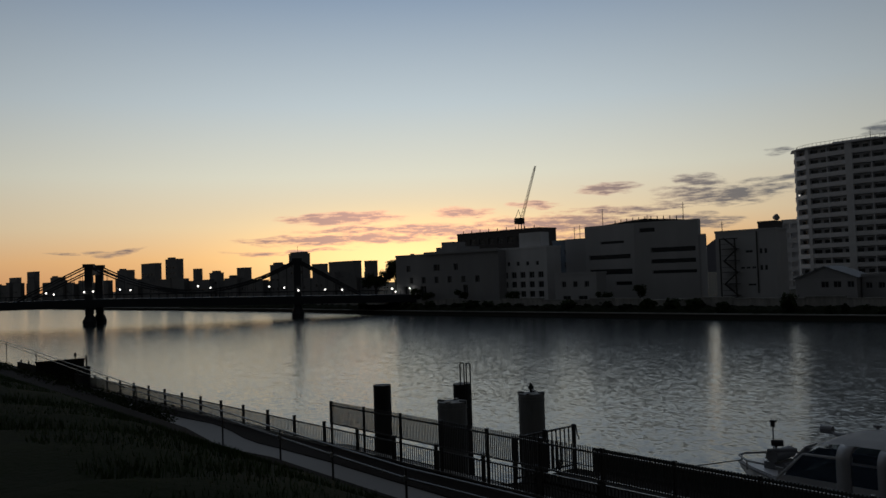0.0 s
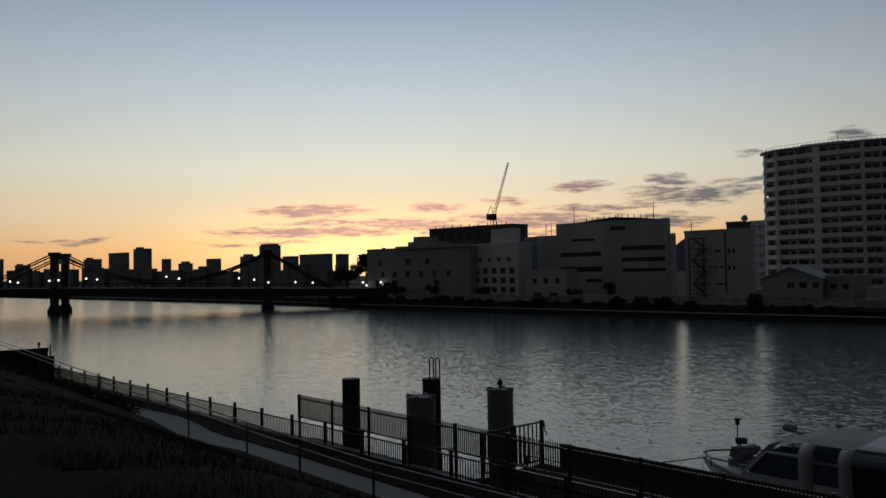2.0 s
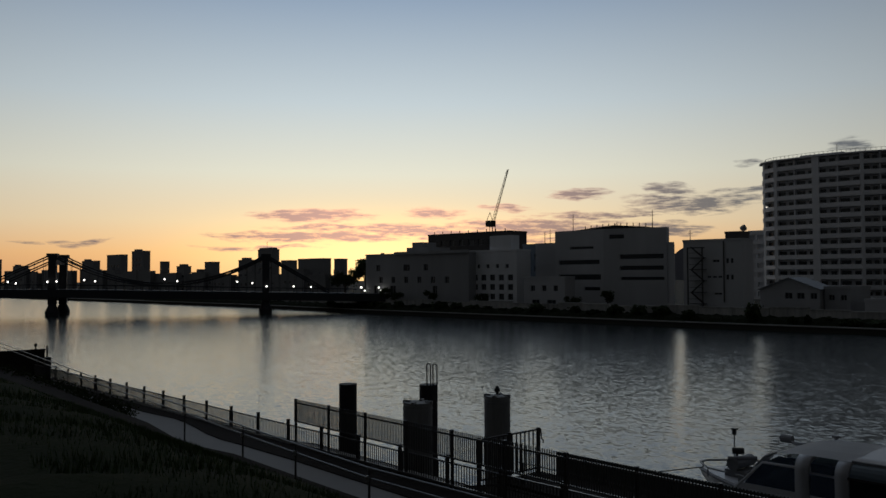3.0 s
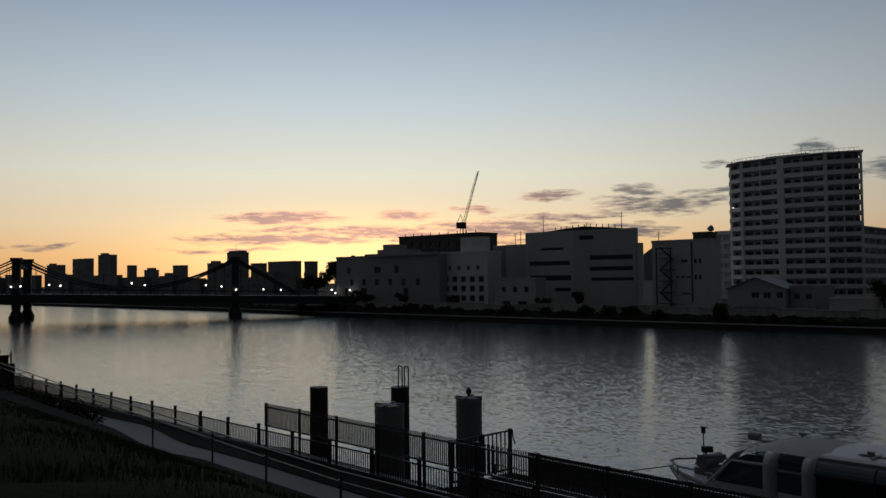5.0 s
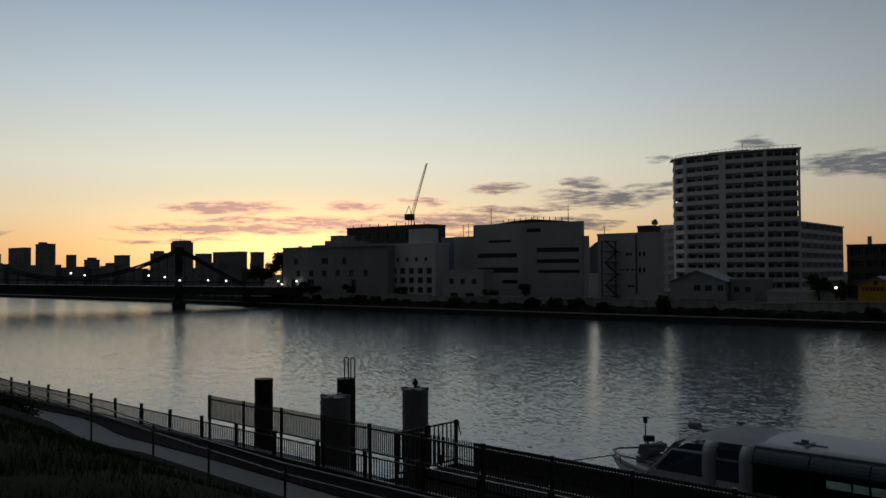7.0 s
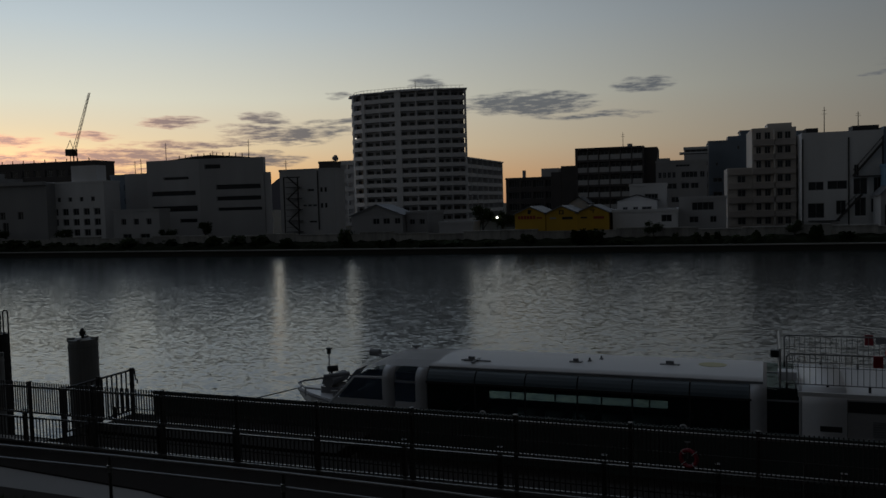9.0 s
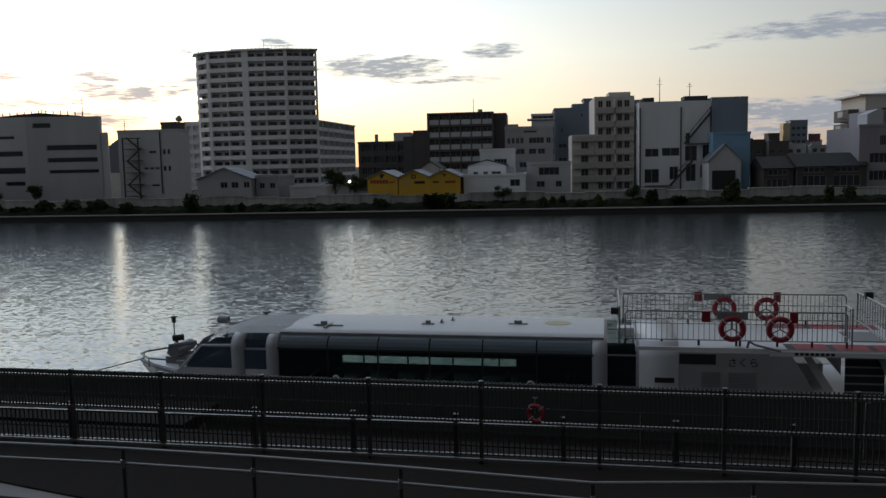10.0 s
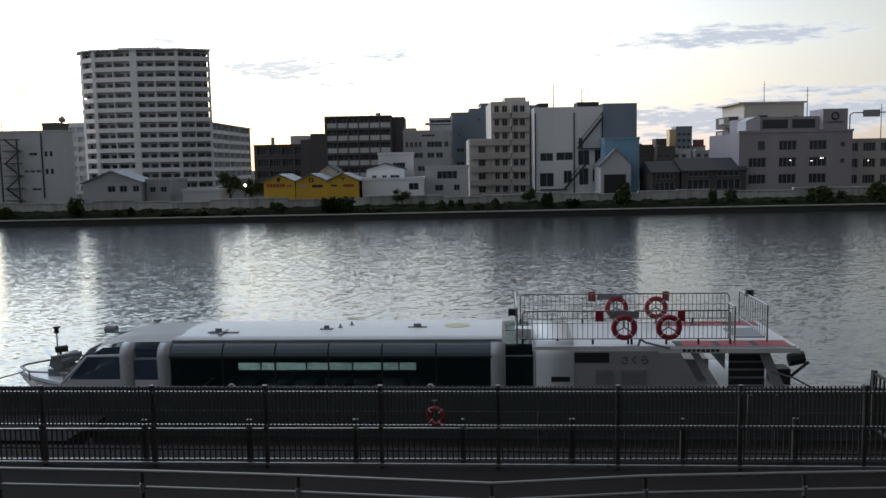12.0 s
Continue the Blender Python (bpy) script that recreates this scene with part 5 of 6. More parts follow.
# white building with an outside stair and painted grey side
wb = thing("white_workshop", "white industrial building with a dark outside stair", "building", 19.9, 160, GROUND_Z)
ops = [(1.0, 3.7, 2.0, 4.6), (1.1, 3.6, 6.9, 8.4), (4.2, 7.4, 7.0, 8.5), (5.6, 7.2, 2.6, 5.0), (8.6, 10.4, 2.2, 5.4), (11.2, 11.9, 2.8, 5.2), (12.2, 12.9, 2.8, 5.2), (8.4, 10.6, 6.0, 8.8), (11.6, 12.95, 6.2, 8.9), (8.5, 9.3, 9.2, 11.2)]
part("wall", punched(B(), 13.1, 17.1, ops, 0.3, 14), WHITEWALL, wb)
for o in ops:
    window(wb, *o, 0.3)
part("grey_side", box(B(), 13.1, 19.6, -0.3, 14, 0, 17.6), BLUEGREY, wb, "blue-grey painted side block")
sb = B()
for a, c in (((5.6, 1.5), (9.6, 6.0)), ((8.2, 9.2), (12.9, 14.9))):
    for dy in (-1.3, -0.4):
        tube(sb, (a[0], dy, a[1]), (c[0], dy, c[1]), 0.2, 4)
        tube(sb, (a[0], dy, a[1] + 1.0), (c[0], dy, c[1] + 1.0), 0.05, 4)
part("outside_stair", sb, IRON, wb, "dark steel stair climbing the wall")
part("landing", box(box(B(), 8.4, 13.4, -1.4, -0.1, 9.0, 9.2), 1.0, 6.0, -1.4, -0.1, 1.4, 1.55), IRON, wb)
for x in (0.15, 7.6, 13.0):
    part("down_pipe", tube(B(), (x, -0.14, 0.3), (x, -0.14, 16.0), 0.12, 6), IRON, wb)
for x0, x1, h in ((1.0, 3.0, 1.0), (8.6, 12.8, 1.1), (15.5, 17.5, 0.5)):
    rooftop_box(wb, x0, x1, 2, 6, 17.0, h, ROOFDARK)
mast(wb, 4.0, 2, 17.1, 4.6)
mast(wb, 9.5, 2, 18.0, 2.6)
block("blue_shed", "light blue sheet-metal shed beside the workshop", 32.4, 38.9, 155.4, 12.0, 4, LIGHTBLUE)
bs = gable_house("pale_shed", "pale gabled shed with a black panel for its shaded open bay below the blue shed", 31.2, 36.8, 153, 7.4, 10.2, 6, PALE, ROOFGREY, category="shed")
# solid black panel on the wall stands in for the shade inside the bay
part("open_bay", box(B(), 0.6, 4.6, -0.12, -0.02, 0.2, 4.2), BLACK, bs)
part("pale_gate", box(B(), 4.75, 5.5, -0.12, -0.02, 0.2, 4.6), PALE, bs)

# old low houses and the view between the blocks
def long_house(name, label, x0, x1, y, eave, ridge, depth, wall, rows=()):
    e = thing(name, label, "house", x0, y, GROUND_Z)
    w, h, r = x1 - x0, eave - GROUND_Z, ridge - GROUND_Z
    ops = [(x, x + ww, z, z + hh) for z, hh, cs in rows for x, ww in cs]
    part("wall", punched(B(), w, h, ops, 0.15, depth), wall, e)
    for o in ops:
        window(e, *o, 0.15, bars=3)
    bm = B()
    v = [bm.verts.new(p) for p in ((-0.3, -0.5, h - 0.15), (w + 0.3, -0.5, h - 0.15), (w + 0.3, depth / 2, r), (-0.3, depth / 2, r), (w + 0.3, depth + 0.5, h - 0.15), (-0.3, depth + 0.5, h - 0.15))]
    for f in ((0, 1, 2, 3), (3, 2, 4, 5), (1, 4, 2), (0, 3, 5)):
        bm.faces.new([v[i] for i in f])
    part("roof", bm, ROOFDARK, e)
    return e


long_house("old_house", "old dark wooden house with a tiled roof", 39.9, 44.9, 150, 6.0, 7.9, 9, OLDWOOD, [(1.0, 1.6, [(0.5, 3.6)]), (3.2, 1.0, [(0.8, 3.2)])])
long_house("old_house", "long old dark wooden house with a tiled roof", 45.2, 56.6, 149, 6.2, 8.3, 10, OLDWOOD, [(1.2, 1.9, [(0.8, 4.0), (6.0, 4.4)]), (3.6, 0.9, [(1.0, 3.6), (6.2, 4.0)])])
bt = block("brown_tower", "distant dark tower with one side coloured as sunlit", 124.0, 132.0, 420, 24.6, 8, BLUEGREY, floors(3, 6, 3.2, 1.4, cols(0.8, 3, 2.4, 1.6)))
# the evening glow on this side is put in by its warm colour
part("lit_side", box(B(), -3.2, -0.05, 0.4, 6, 0, 22.2), ORANGEW, bt, "side wall coloured warm for the evening glow")
block("brick_tower", "distant brown brick building", 112.6, 117.7, 415, 18.5, 8, OLDWOOD, floors(3, 4, 3.2, 1.3, cols(0.7, 2, 2.2, 1.2)))
rb = block("red_sign_building", "distant pale building with a reddish sign", 133.6, 140.5, 425, 15.0, 8, PALE, floors(2, 3, 3.2, 1.4, cols(0.8, 2, 2.9, 1.9)))
part("sign", box(B(), 0.3, 6.0, -0.2, -0.05, 13.4, 17.0), surface("dull_red_sign", (0.26, 0.10, 0.12), 0.6, 0.4, 0.4), rb)

for k, (x0, x1, y, top, mat, lab) in enumerate(((74.0, 80.2, 300, 13.4, OLDWOOD, "brown"), (80.4, 87.0, 296, 12.6, BROWNB, "dark brown"), (87.4, 94.0, 300, 11.6, PALE, "pale"),
                                                (94.4, 100.0, 297, 11.0, GREYWALL, "grey"), (100.4, 109.0, 300, 10.8, WHITEWALL, "white"), (110.0, 116.0, 320, 14.4, PALE, "pale"))):
    lo_ = block("far_house", lab + " house behind the old riverside roofs", x0, x1, y, top, 8, mat, floors(4.5, 2, 3.0, 1.3, cols(0.7, 2, 2.6, 1.5)))
    rooftop_box(lo_, 1.0, 2.6, 2, 4, top - GROUND_Z, 0.9, mat)

# apartment with slanted balconies, then the pinkish office
ap = thing("tan_apartment", "tan apartment building with slanted side balconies", "building", 70.0, 186, GROUND_Z)
ops = [(3.2, 5.4, 14.6, 16.2), (11.2, 12.2, 15.0, 16.0), (3.5, 5.0, 10.6, 12.0)]
part("wall", punched(B(), 13.4, 18.8, ops, 0.3, 14), BEIGE, ap)
for o in ops:
    window(ap, *o, 0.3)
part("roof_slab", box(B(), -1.4, 13.9, -0.5, 14.6, 18.8, 19.15), BEIGE, ap)
for f in range(5):
    z = 16.0 - 3.0 * f
    part("balcony", prism(B(), [(-4.4 - 0.35 * f, z - 1.6), (-4.4 - 0.35 * f, z - 0.4), (0, z - 2.4), (0, z - 3.2)], 0.5, 3.5), BEIGE, ap)
    part("balcony_recess", box(B(), -2.2, 0, 3.5, 12, z - 2.4, z + 0.2), BROWNB, ap)
mast(ap, 6.0, 4, 19.0, 5.0)
po = thing("pinkish_office", "pinkish grey office building with wide windows", "building", 55.6, 150, GROUND_Z)
H1 = 11.2
ops = [(1.8 + 5.5 * k, 5.0 + 5.5 * k, 2.0 + 3.0 * f, 3.7 + 3.0 * f) for k in range(3) for f in range(3)]
ops = [o for o in ops if o[1] < 18.0 and not (o[0] < 3 and o[2] > 7)] + [(3.4, 4.8, 8.0, 9.7), (18.4, 19.3, 5.4, 6.3), (18.4, 19.3, 8.4, 9.3)]
part("wall", punched(B(), 20.6, H1, ops, 0.35, 16), PINKGREY, po)
for k, o in enumerate(ops):
    window(po, *o, 0.35, bars=3)
for lx, lz in ((9.3, 6.1), (13.2, 6.0), (14.9, 6.4), (15.3, 6.4)):
    part("lit_lamp", box(B(), lx, lx + 0.22, 0.20, 0.24, lz, lz + 0.09), PANELIT, po)
part("upper_storey", box(B(), 3.6, 15.4, 2.0, 15, H1, 14.1), PINKGREY, po)
part("upper_window", box(B(), 5.0, 9.6, 1.94, 2.0, H1 + 0.8, H1 + 2.4), PANE, po)
part("upper_window", box(B(), 10.4, 14.6, 1.94, 2.0, H1 + 0.8, H1 + 2.4), PANE, po)
part("small_gable_room", prism(B(), [(1.8, H1), (4.4, H1), (4.4, H1 + 3.0), (3.6, H1 + 3.0), (1.8, H1 + 2.2)], 1.6, 6), PALE, po)
part("sign_tower", box(B(), 15.4, 19.9, 0.6, 6, H1, 15.3), PINKGREY, po)
part("emblem", box(torus(B(), 0.6, 0.14, 20, 6), -1.4, 1.4, -0.04, 0.04, -1.15, -1.0), INK, po, "dark emblem on the wall", at=pose(17.6, 0.56, 14.0))
part("edge_parapet", box(B(), -0.15, 20.75, -0.15, 0.4, H1, H1 + 0.4), PINKGREY, po)
mast(po, 14.0, 4, 14.1, 5.5)
rg = block("tan_block", "tan riverside block with square windows", 76.6, 104.0, 155, 10.9, 18, BEIGED, floors(1.6, 3, 3.0, 1.6, cols(0.9, 8, 3.3, 2.3)))
for lx, lz in ((5.2, 5.8), (8.6, 3.2), (12.0, 6.0)):
    part("lit_lamp", box(B(), lx, lx + 0.22, 0.20, 0.24, lz, lz + 0.09), PANELIT, rg)
gt_ = B()
polytube(gt_, [(2.0, 1, 9.5), (2.0, 1, 14.4), (2.6, 1, 14.8), (26, 1, 14.8)], 0.12, 5)
box(gt_, 4.4, 7.6, 0.8, 1.1, 14.0, 15.3)
part("sign_gantry", gt_, STEEL, rg, "steel gantry with a blank sign board")
mast(rg, 9.0, 3, 9.5, 7.0)
block("riverside_block", "plain grey riverside block", 108.0, 135.0, 158, 13.0, 18, GREYWALL, floors(1.6, 3, 3.3, 1.6, cols(1.2, 7, 3.5, 2.2)))

# ---------------------------------------------------------------- tower crane on the office block
cr = thing("tower_crane", "thin lattice luffing tower crane on a building site", "crane", -140.3, 166.5, 19.9)
lat = B()
for dx, dy in ((-0.5, -0.5), (0.5, -0.5), (0.5, 0.5), (-0.5, 0.5)):
    tube(lat, (dx, dy, -1), (dx, dy, 3.0), 0.09, 4)
part("mast", lat, IRON, cr)
jib = B()
A0, A1 = Vector((0.2, 0, 2.6)), Vector((5.4, 0, 16.4))
for o in ((-0.35, -0.35), (-0.35, 0.35), (0.4, 0.0)):
    tube(jib, A0 + Vector((o[0], o[1], 0)), A1 + Vector((o[0] * 0.4, o[1] * 0.4, 0)), 0.06, 4)
for k in range(14):
    p, q = A0.lerp(A1, k / 14), A0.lerp(A1, (k + 1) / 14)
    tube(jib, p + Vector((-0.35, -0.3, 0)), q + Vector((0.35, 0, 0)), 0.032, 4)
    tube(jib, p + Vector((0.35, 0, 0)), q + Vector((-0.35, 0.3, 0)), 0.032, 4)
part("jib", jib, IRON, cr, "steep lattice jib")
part("cab", box(B(), -1.6, 0.4, -0.9, 0.9, 1.8, 3.4), IRON, cr)
part("counter_jib", polytube(B(), [(0.2, 0, 2.8), (-2.4, 0, 2.6), (-0.8, 0, 5.6), (0.2, 0, 2.8)], 0.07, 4), IRON, cr)


# ---------------------------------------------------------------- plants
def leaves(bm, n, rx, ry, rz, cx, cy, cz, size, seed, shell=0.45):
    r = random.Random(seed)
    for _ in range(n):
        d = Vector((r.gauss(0, 1), r.gauss(0, 1), r.gauss(0, 1))).normalized()
        k = (shell + (1 - shell) * r.random()) * (0.82 + 0.5 * noise.noise(d * 1.7 + Vector((seed * 3.1, 0, 0))))
        c = Vector((cx + d.x * rx * k, cy + d.y * ry * k, cz + d.z * rz * k))
        u = Vector((r.gauss(0, 1), r.gauss(0, 1), r.gauss(0, 1))).normalized()
        w = u.orthogonal().normalized() * size * (0.6 + 0.8 * r.random())
        u = u * size * 0.6 * (0.6 + 0.8 * r.random())
        bm.faces.new([bm.verts.new(c + q) for q in (-w, u, w, -u)])
    return bm


BUSHES = [mesh_of("foliage", leaves(B(), 700, 1, 1, 0.85, 0, 0, 0.8, 0.17, s), LEAF) for s in (1, 2, 3)]
STEMS = mesh_of("stem", tube(tube(B(), (0, 0, -0.1), (0.1, 0.05, 0.7), 0.07, 5), (0, 0, 0.2), (-0.25, 0.1, 0.8), 0.05, 5), OLDWOOD)


def shrub(x, y, z, s, h, k, label="round clipped dark shrub on the far promenade"):
    e = thing("shrub", label, "shrub", x, y, z, (k * 73) % 360, group="shrubs along the far promenade")
    part("foliage", BUSHES[k % 3], None, e, at=pose(0, 0, 0) @ Matrix.Diagonal((s, s, h, 1)))
    part("stem", STEMS, None, e)
    return e


SHRUBS = [(-65.8, 1.5, 1.2), (-55, 1.7, 2.1), (-48.5, 0.9, 0.9), (-46.3, 0.8, 1.0), (-43.6, 0.8, 0.9), (-40, 1.9, 0.8), (-36, 2.2, 0.7), (-24, 1.6, 1.2), (-15.8, 1.9, 1.7), (-13.4, 1.7, 1.6),
          (-1.6, 0.7, 1.1), (1.5, 0.7, 1.2), (3.0, 0.6, 1.1), (4.5, 0.7, 1.2), (9.9, 0.75, 1.3), (7.0, 1.4, 0.8), (12, 1.6, 0.8), (17.8, 1.2, 1.7), (21.8, 1.8, 1.0), (29.8, 1.6, 2.4),
          (43.5, 0.9, 1.8), (46.5, 1.1, 1.6), (36, 1.7, 0.7), (54, 1.5, 0.6), (60.3, 2.4, 1.7), (64, 1.0, 1.3), (69, 1.7, 2.2), (75, 1.8, 1.0), (80, 2.0, 1.5), (-9, 2.0, 0.6), (-30, 1.8, 0.7)]
for k, (x, s, h) in enumerate(SHRUBS):
    shrub(x, 128.6 + 0.6 * math.sin(k * 2.1), 0.78, s, h, k)
rr = random.Random(5)
for k in range(22):
    x = -72 - 4.6 * k
    shrub(x, 129.5 + (-x - 60) * 0.045 + rr.random(), 0.78, 1.2 + 1.2 * rr.random(), 0.8 + 0.9 * rr.random(), k)


def tree(x, y, z, height, spread, seed, label):
    e = thing("tree", label, "tree", x, y, z)
    r = random.Random(seed)
    bm = tube(B(), (0, 0, -0.2), (0, 0, height * 0.5), height * 0.035, 8, height * 0.022)
    for k in range(5):
        a = k * 1.26 + r.random()
        tube(bm, (0, 0, height * (0.3 + 0.04 * k)), (math.cos(a) * spread * 0.5, math.sin(a) * spread * 0.5, height * (0.6 + 0.06 * k)), height * 0.014, 5, height * 0.006)
    part("trunk", bm, OLDWOOD, e)
    cr_ = B()
    for k in range(7):
        a, q = k * 0.9 + r.random(), spread * (0.25 + 0.4 * r.random())
        s = spread * (0.38 + 0.25 * r.random())
        leaves(cr_, 260, s, s, s * 0.8, math.cos(a) * q, math.sin(a) * q, height * (0.55 + 0.32 * r.random()), 0.028 * height, seed * 10 + k, 0.3)
    part("crown", cr_, LEAF, e)
    return e


tree(-4.7, 130.3, 0.75, 3.6, 1.9, 11, "small dark tree before the floodwall")
tree(15.2, 130.3, 0.75, 3.4, 1.7, 12, "small dark tree before the floodwall")
tree(-34.0, 141, 1.3, 6.2, 2.6, 13, "dark tree beside the apartment tower")
tree(-30.2, 140, 1.3, 5.0, 2.4, 14, "dark tree beside the apartment tower")
for k in range(9):
    tree(-181 + 3.6 * k + rr.random(), 150 + 5 * rr.random(), 1.0, 11.5 + 2.5 * math.sin(k * 1.3), 4.2, 20 + k, "large dark tree in the riverside grove")
for k, (x, h) in enumerate(((-150, 5), (-146, 4), (-135, 4.5), (-119, 4), (-95, 4), (-87, 5))):
    tree(x, 137.5, 1.0, h, 2.0, 40 + k, "dark tree behind the far floodwall")


# ---------------------------------------------------------------- distant town on the left
DIST = [(-328, -311, 21.5, "tall dark block with a flat roof box"), (-345, -328, 17, "dark distant building"), (-311, -299, 16.2, "dark distant building"), (-297, -274, 16.6, "dark distant building with balconies"),
        (-455, -433, 24.0, "distant dark apartment slab"), (-488, -461, 22.6, "distant dark apartment slab"), (-375, -361, 16.6, "distant dark office"), (-522, -496, 19.6, "distant dark office"),
        (-692, -664, 23.6, "distant dark office"), (-418, -413.6, 17.6, "slim dark distant stair tower"), (-404, -389, 14.8, "distant dark house"), (-384, -374.5, 13.0, "distant dark house"), (-272, -263.4, 16.2, "distant dark house"), (-640, -610, 18.0, "distant dark office"), (-735, -705, 20.0, "distant dark building")]
for k, (x0, x1, top, lab) in enumerate(DIST):
    b = block("distant_building", lab + " across the river", x0, x1 * (1 + 4 / 220), 220 + (k % 3) * 0.5, top, 4, SILHOUETTE, floors(2, int((top - 4) / 3.2), 3.2, 1.4, cols(1.2, int((x1 - x0 - 2) / 4), 4.0, 2.0)), base=0.75)
    if k == 0:
        rooftop_box(b, 0.5, 10.5, 0.5, 3.5, top - 0.75, 1.2, SILHOUETTE)
        mast(b, 3, 3, top, 3.5)
    if k % 3 == 1:
        rooftop_box(b, 2, 6, 0.5, 3.5, top - 0.75, 1.5, SILHOUETTE)
x = -262.0
while x > -1000:
    w = 7 + 12 * rr.random()
    top = 8.6 + 3.2 * rr.random() + (-x - 262) * 0.012
    b = block("distant_house", "low dark distant house across the river", x - w, x, 212 + 6 * rr.random(), top, 3, SILHOUETTE, [(top * 0.45, 1.3, cols(1.2, max(1, int(w / 4) - 1), 3.6, 1.6))], base=0.75, roof=rr.random() < 0.5)
    if rr.random() < 0.4:
        rooftop_box(b, w * 0.3, w * 0.55, 0.5, 2.5, top - 0.75, 1.0 + 1.4 * rr.random(), SILHOUETTE)
    x -= w
# pale blue-grey base colour paints the haze over the mountain
far = new("backdrop_hill", mesh_of("backdrop_hill", prism(B(), [(-190, 0), (190, 0), (120, 55), (60, 92), (10, 118), (-20, 100), (-70, 60), (-140, 22)], 0, 20), surface("haze_tinted_hill", (0.30, 0.30, 0.36), 0.9, 0.1, 0.01)))
far.matrix_basis = pose(-1270, 2480, 0, 0, 0, 27)
tagged(far, "distant mountain coloured pale for haze", "hill", kind="structure")


# ---------------------------------------------------------------- chain suspension bridge
BR = pose(-197.5, 77.85, 0, 0, 0, math.degrees(math.atan2(39.05, 26.5))) @ Matrix.Diagonal((0.971, 1, 1, 1))
br = thing("suspension_bridge", "dark steel chain suspension bridge over the river", "bridge")
br.matrix_basis = BR
BSTEEL = surface("bridge_steel", (0.035, 0.038, 0.045), 0.75, 0.3, 0.5)


def deck_z(s):
    return 6.0 - 0.02 * max(0.0, s)


bm = B()
sec = [[bm.verts.new((q, y, deck_z(q) + dz)) for y, dz in ((-6.5, -1.9), (6.5, -1.9), (6.5, 0), (-6.5, 0))] for q in range(-62, 79, 7)]
for p, q in zip(sec, sec[1:]):
    for i in range(4):
        bm.faces.new((p[i], p[(i + 1) % 4], q[(i + 1) % 4], q[i]))
bm.faces.new(sec[0][::-1])
bm.faces.new(sec[-1])
part("deck", bm, BSTEEL, br)
for y in (-6.4, 6.4):
    bm = B()
    for s in range(-62, 78, 2):
        tube(bm, (s, y, deck_z(s)), (s, y, deck_z(s) + 1.0), 0.07, 4)
    polytube(bm, [(s, y, deck_z(s) + 1.0) for s in range(-62, 78, 7)], 0.09, 4)
    part("parapet_rail", bm, BSTEEL, br)
for s0 in (0.0, 48.6):
    for y in (-5.2, 5.2):
        tw = part("tower_leg", box(box(B(), s0 - 0.85, s0 + 0.85, y - 0.7, y + 0.7, 2.5, 13.6), s0 - 1.2, s0 + 1.2, y - 0.9, y + 0.9, 13.2, 14.1), BSTEEL, br)
    part("portal_beam", box(B(), s0 - 0.5, s0 + 0.5, -4.5, 4.5, 11.6, 12.8), BSTEEL, br)
    for y in (-5.2, 5.2):
        pr = B()
        for ra, rb, za, zb in ((1.45, 1.6, -3, 0.9), (1.6, 0.8, 0.9, 2.6)):
            lo_ = [pr.verts.new((s0 + ra * math.cos(a), y + ra * math.sin(a), za)) for a in [2 * math.pi * k / 16 for k in range(16)]]
            hi_ = [pr.verts.new((s0 + rb * math.cos(a), y + rb * math.sin(a), zb)) for a in [2 * math.pi * k / 16 for k in range(16)]]
            for k in range(16):
                pr.faces.new((lo_[k], lo_[(k + 1) % 16], hi_[(k + 1) % 16], hi_[k]))
        pr.faces.new(hi_)
        part("pier", pr, BSTEEL, br)


def chain_z(s):
    if s < 0:
        return 14.0 + s * 0.47
    if s > 48.6:
        return 14.0 - (s - 48.6) * 0.56
    return 7.2 + 6.8 * ((s - 24.3) / 24.3) ** 2


for y in (-5.2, 5.2):
    ch = B()
    ss = [-16 + 2.0 * k for k in range(41)]
    for a, c in zip(ss, ss[1:]):
        for dz in (0, -0.55):
            tube(ch, (a, y, chain_z(a) + dz), (c, y, chain_z(c) + dz), 0.2, 4)
    for a in ss:
        if chain_z(a) > deck_z(a) + 0.5:
            part("hanger", tube(B(), (a, y, deck_z(a)), (a, y, chain_z(a)), 0.06, 4), BSTEEL, br)
    part("chain", ch, BSTEEL, br, "riveted eyebar chain")
lamp_post = tube(tube(B(), (0, 0, 0), (0, 0, 1.45), 0.06, 5), (0, 0, 1.4), (0, 0, 1.5), 0.14, 8)
lamp_post = mesh_of("post", lamp_post, BSTEEL)
globe = B()
bmesh.ops.create_icosphere(globe, subdivisions=1, radius=0.22)
globe = mesh_of("globe", globe, LAMPGLOW)
for s, dz in ((-9.3, 0), (-7.6, -0.3), (-0.9, 0), (1.1, 0.1), (7.1, 0.5), (9.5, 0.3), (25, 1.0), (27.9, 0.6), (41.8, 0.7), (45.4, 0.4), (48.8, -0.3), (55.3, -0.2), (59.5, -0.3), (71.9, -0.2)):
    e = thing("bridge_lamp", "lit white globe lamp on the bridge", "street lamp", group="lamps along the bridge")
    e.matrix_basis = BR @ pose(s, -6.2, deck_z(s) + dz)
    part("post", lamp_post, None, e)
    part("globe", globe, None, e, at=pose(0, 0, 1.68))
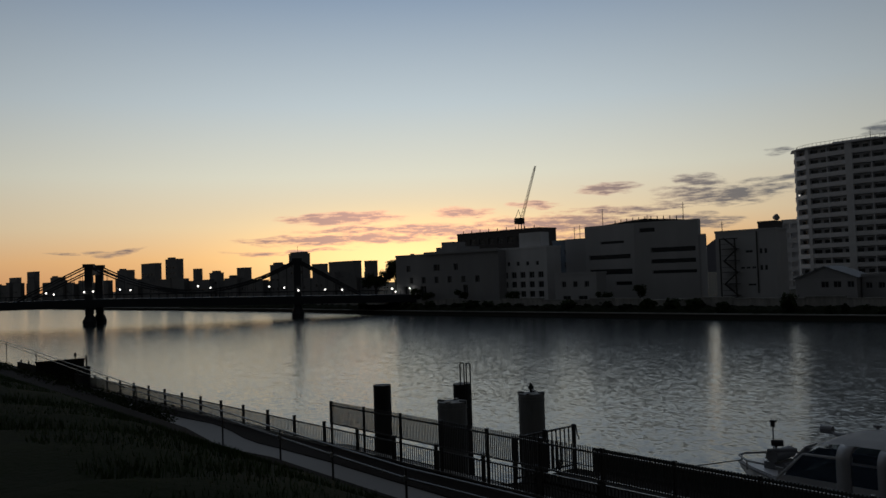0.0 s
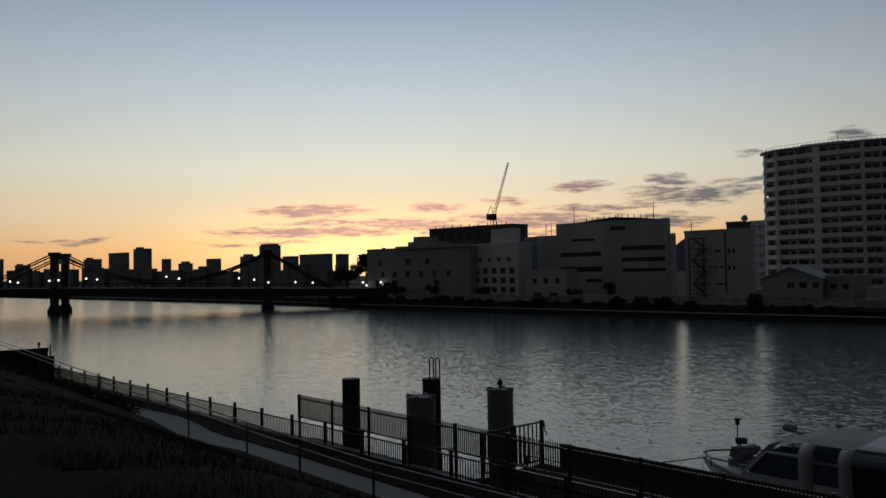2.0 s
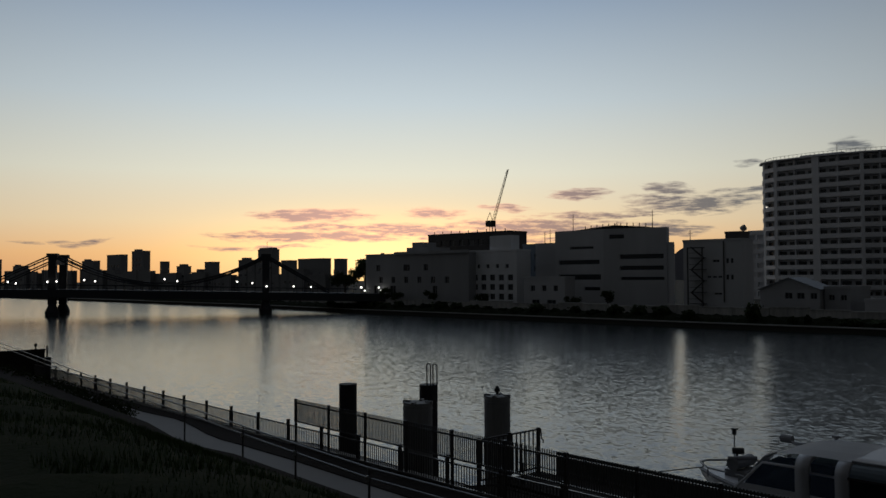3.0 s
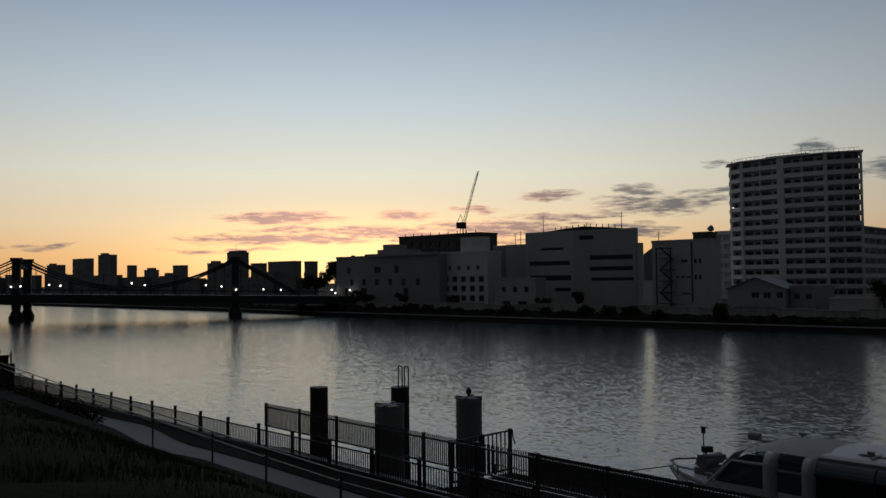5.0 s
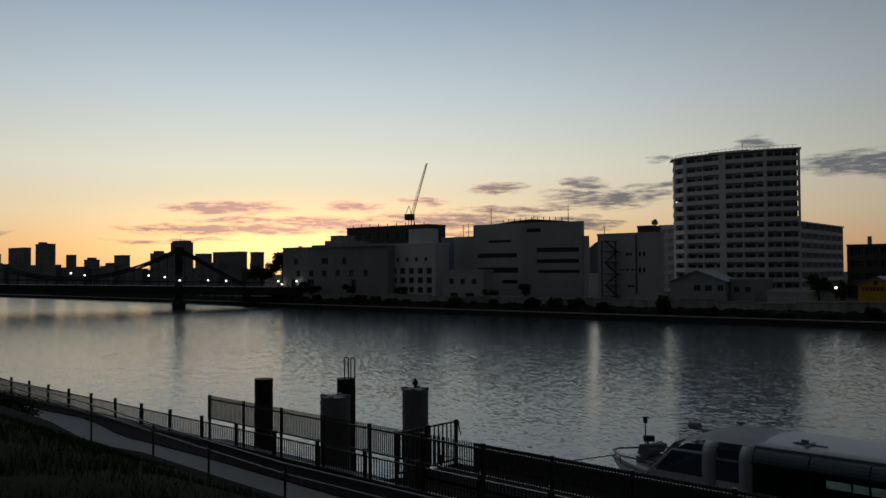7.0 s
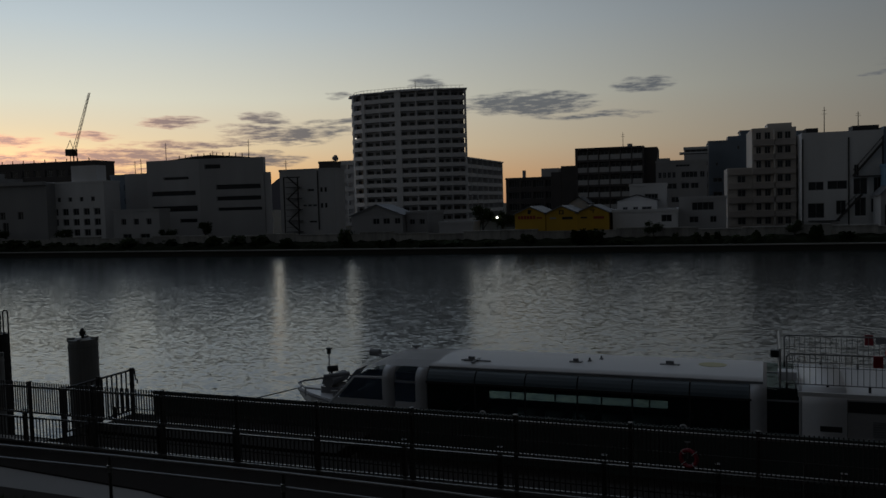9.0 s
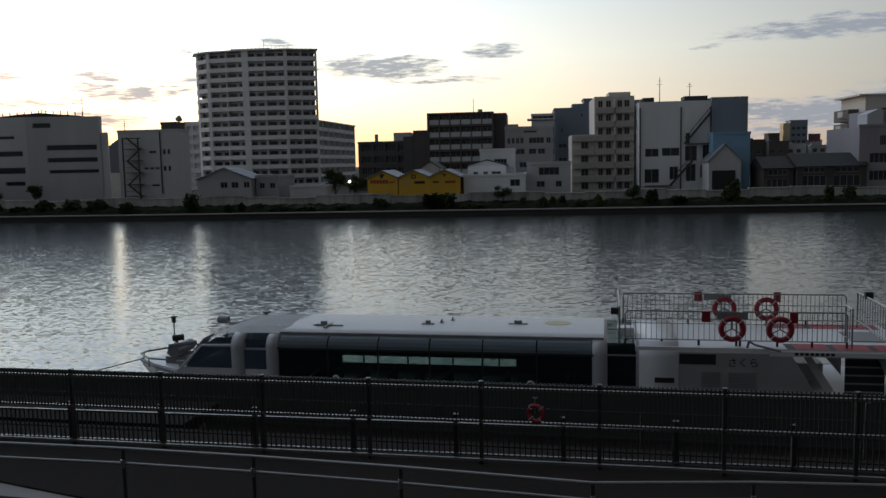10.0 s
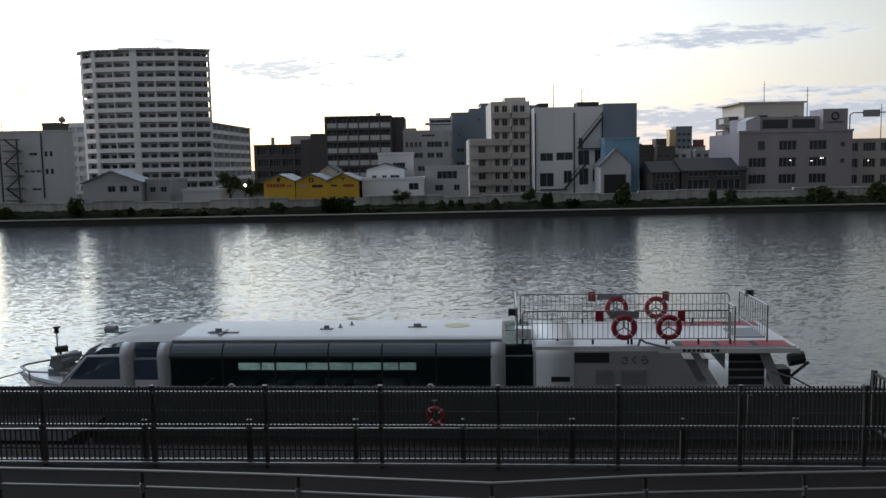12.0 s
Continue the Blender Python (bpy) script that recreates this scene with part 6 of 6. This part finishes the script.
for x, y, z in ((-162.1, 140, 1.7), (-160.8, 140, 0.9), (-155.4, 140, 1.7), (-154.7, 140, 1.1), (-43.8, 139.5, 1.0), (-31.0, 139, 1.0)):
    e = thing("street_lamp", "lit street lamp on the far bank", "street lamp", x, y, z, group="street lamps on the far bank")
    part("post", tube(B(), (0, 0, -0.3), (0, 0, 4.1), 0.07, 6), BSTEEL, e)
    part("globe", globe, None, e, at=pose(0, 0, 4.2))

# ---------------------------------------------------------------- long grass on the near slope
SLOPE = [(-15.2, 6.35), (-14.2, 6.28), (-13.4, 6.1), (-12.4, 5.7), (-11.5, 5.25), (-10.5, 4.72), (-9.5, 4.15), (-8.7, 3.65), (-7.9, 3.15)]
gr = random.Random(9)
blades = B()
for _ in range(90000):
    x, y = -46 + 58 * gr.random() ** 0.8, -15.2 + 7.3 * gr.random()
    z = next(za + (zb - za) * (y - ya) / (yb - ya) for (ya, za), (yb, zb) in zip(SLOPE, SLOPE[1:]) if ya <= y <= yb)
    h = 0.03 + 0.06 * gr.random()
    a, w = gr.random() * 6.283, 0.008 + 0.01 * gr.random()
    bx, by = math.cos(a) * w, math.sin(a) * w
    lx, ly = gr.uniform(-0.05, 0.05), gr.uniform(-0.05, 0.05)
    blades.faces.new([blades.verts.new(v) for v in ((x - bx, y - by, z - 0.08), (x + bx, y + by, z - 0.08), (x + lx, y + ly, z + h))])
grass = new("grass", mesh_of("grass", blades, GRASSBLADE))
grass.matrix_basis = BANK
tagged(grass, "long dark green grass on the embankment", "grass", kind="stuff")

# ---------------------------------------------------------------- near bank, left: hedge, hut wall, small pile
hd = B()
for k in range(60):
    xx = -86 + 0.93 * k
    leaves(hd, 330, 0.95, 0.75, 0.55, xx, -5.45 + 0.12 * math.sin(k), 2.95 + 0.1 * math.sin(k * 1.9), 0.055, 100 + k, 0.2)
hedge = new("hedge", mesh_of("hedge", hd, LEAF))
hedge.matrix_basis = BANK
tagged(hedge, "dense dark hedge along the edge of the ramp", "hedge", kind="stuff")
bk = thing("retaining_wall", "dark low concrete wall on the river terrace", "wall")
bk.matrix_basis = BANK
part("wall", box(B(), -59.9, -59.55, -3.4, -0.35, 1.5, 3.2), DARKPAVE, bk)
part("coping", box(B(), -59.95, -59.5, -3.45, -0.3, 3.2, 3.3), DARKPAVE, bk)
part("post", tube(B(), (-59.4, -0.25, 1.5), (-59.4, -0.25, 3.55), 0.06, 6), IRON, bk)
part("lamp", tube(tube(B(), (-59.7, -0.9, 3.3), (-59.7, -0.9, 3.5), 0.05, 6), (-59.7, -0.9, 3.5), (-59.7, -0.9, 3.72), 0.12, 8, 0.07), IRON, bk)
p4 = thing("bollard_post", "short dark post at the terrace edge", "post", -56.3, 21.45, 1.5)
part("shaft", box(B(), -0.18, 0.18, -0.18, 0.18, 0, 1.5), BLACKSTEEL, p4)
for k, (xx, yy, s, h) in enumerate(((-92, -6.8, 3.2, 3.0), (-99, -6.0, 3.8, 3.4), (-106, -6.5, 3.4, 3.8), (-84, -7.2, 2.4, 1.9), (-78, -7.6, 2.0, 1.5))):
    q = BANK @ Vector((xx, yy, 2.7))
    shrub(q.x, q.y, q.z, s, h, k, "large dark bush on the near embankment")
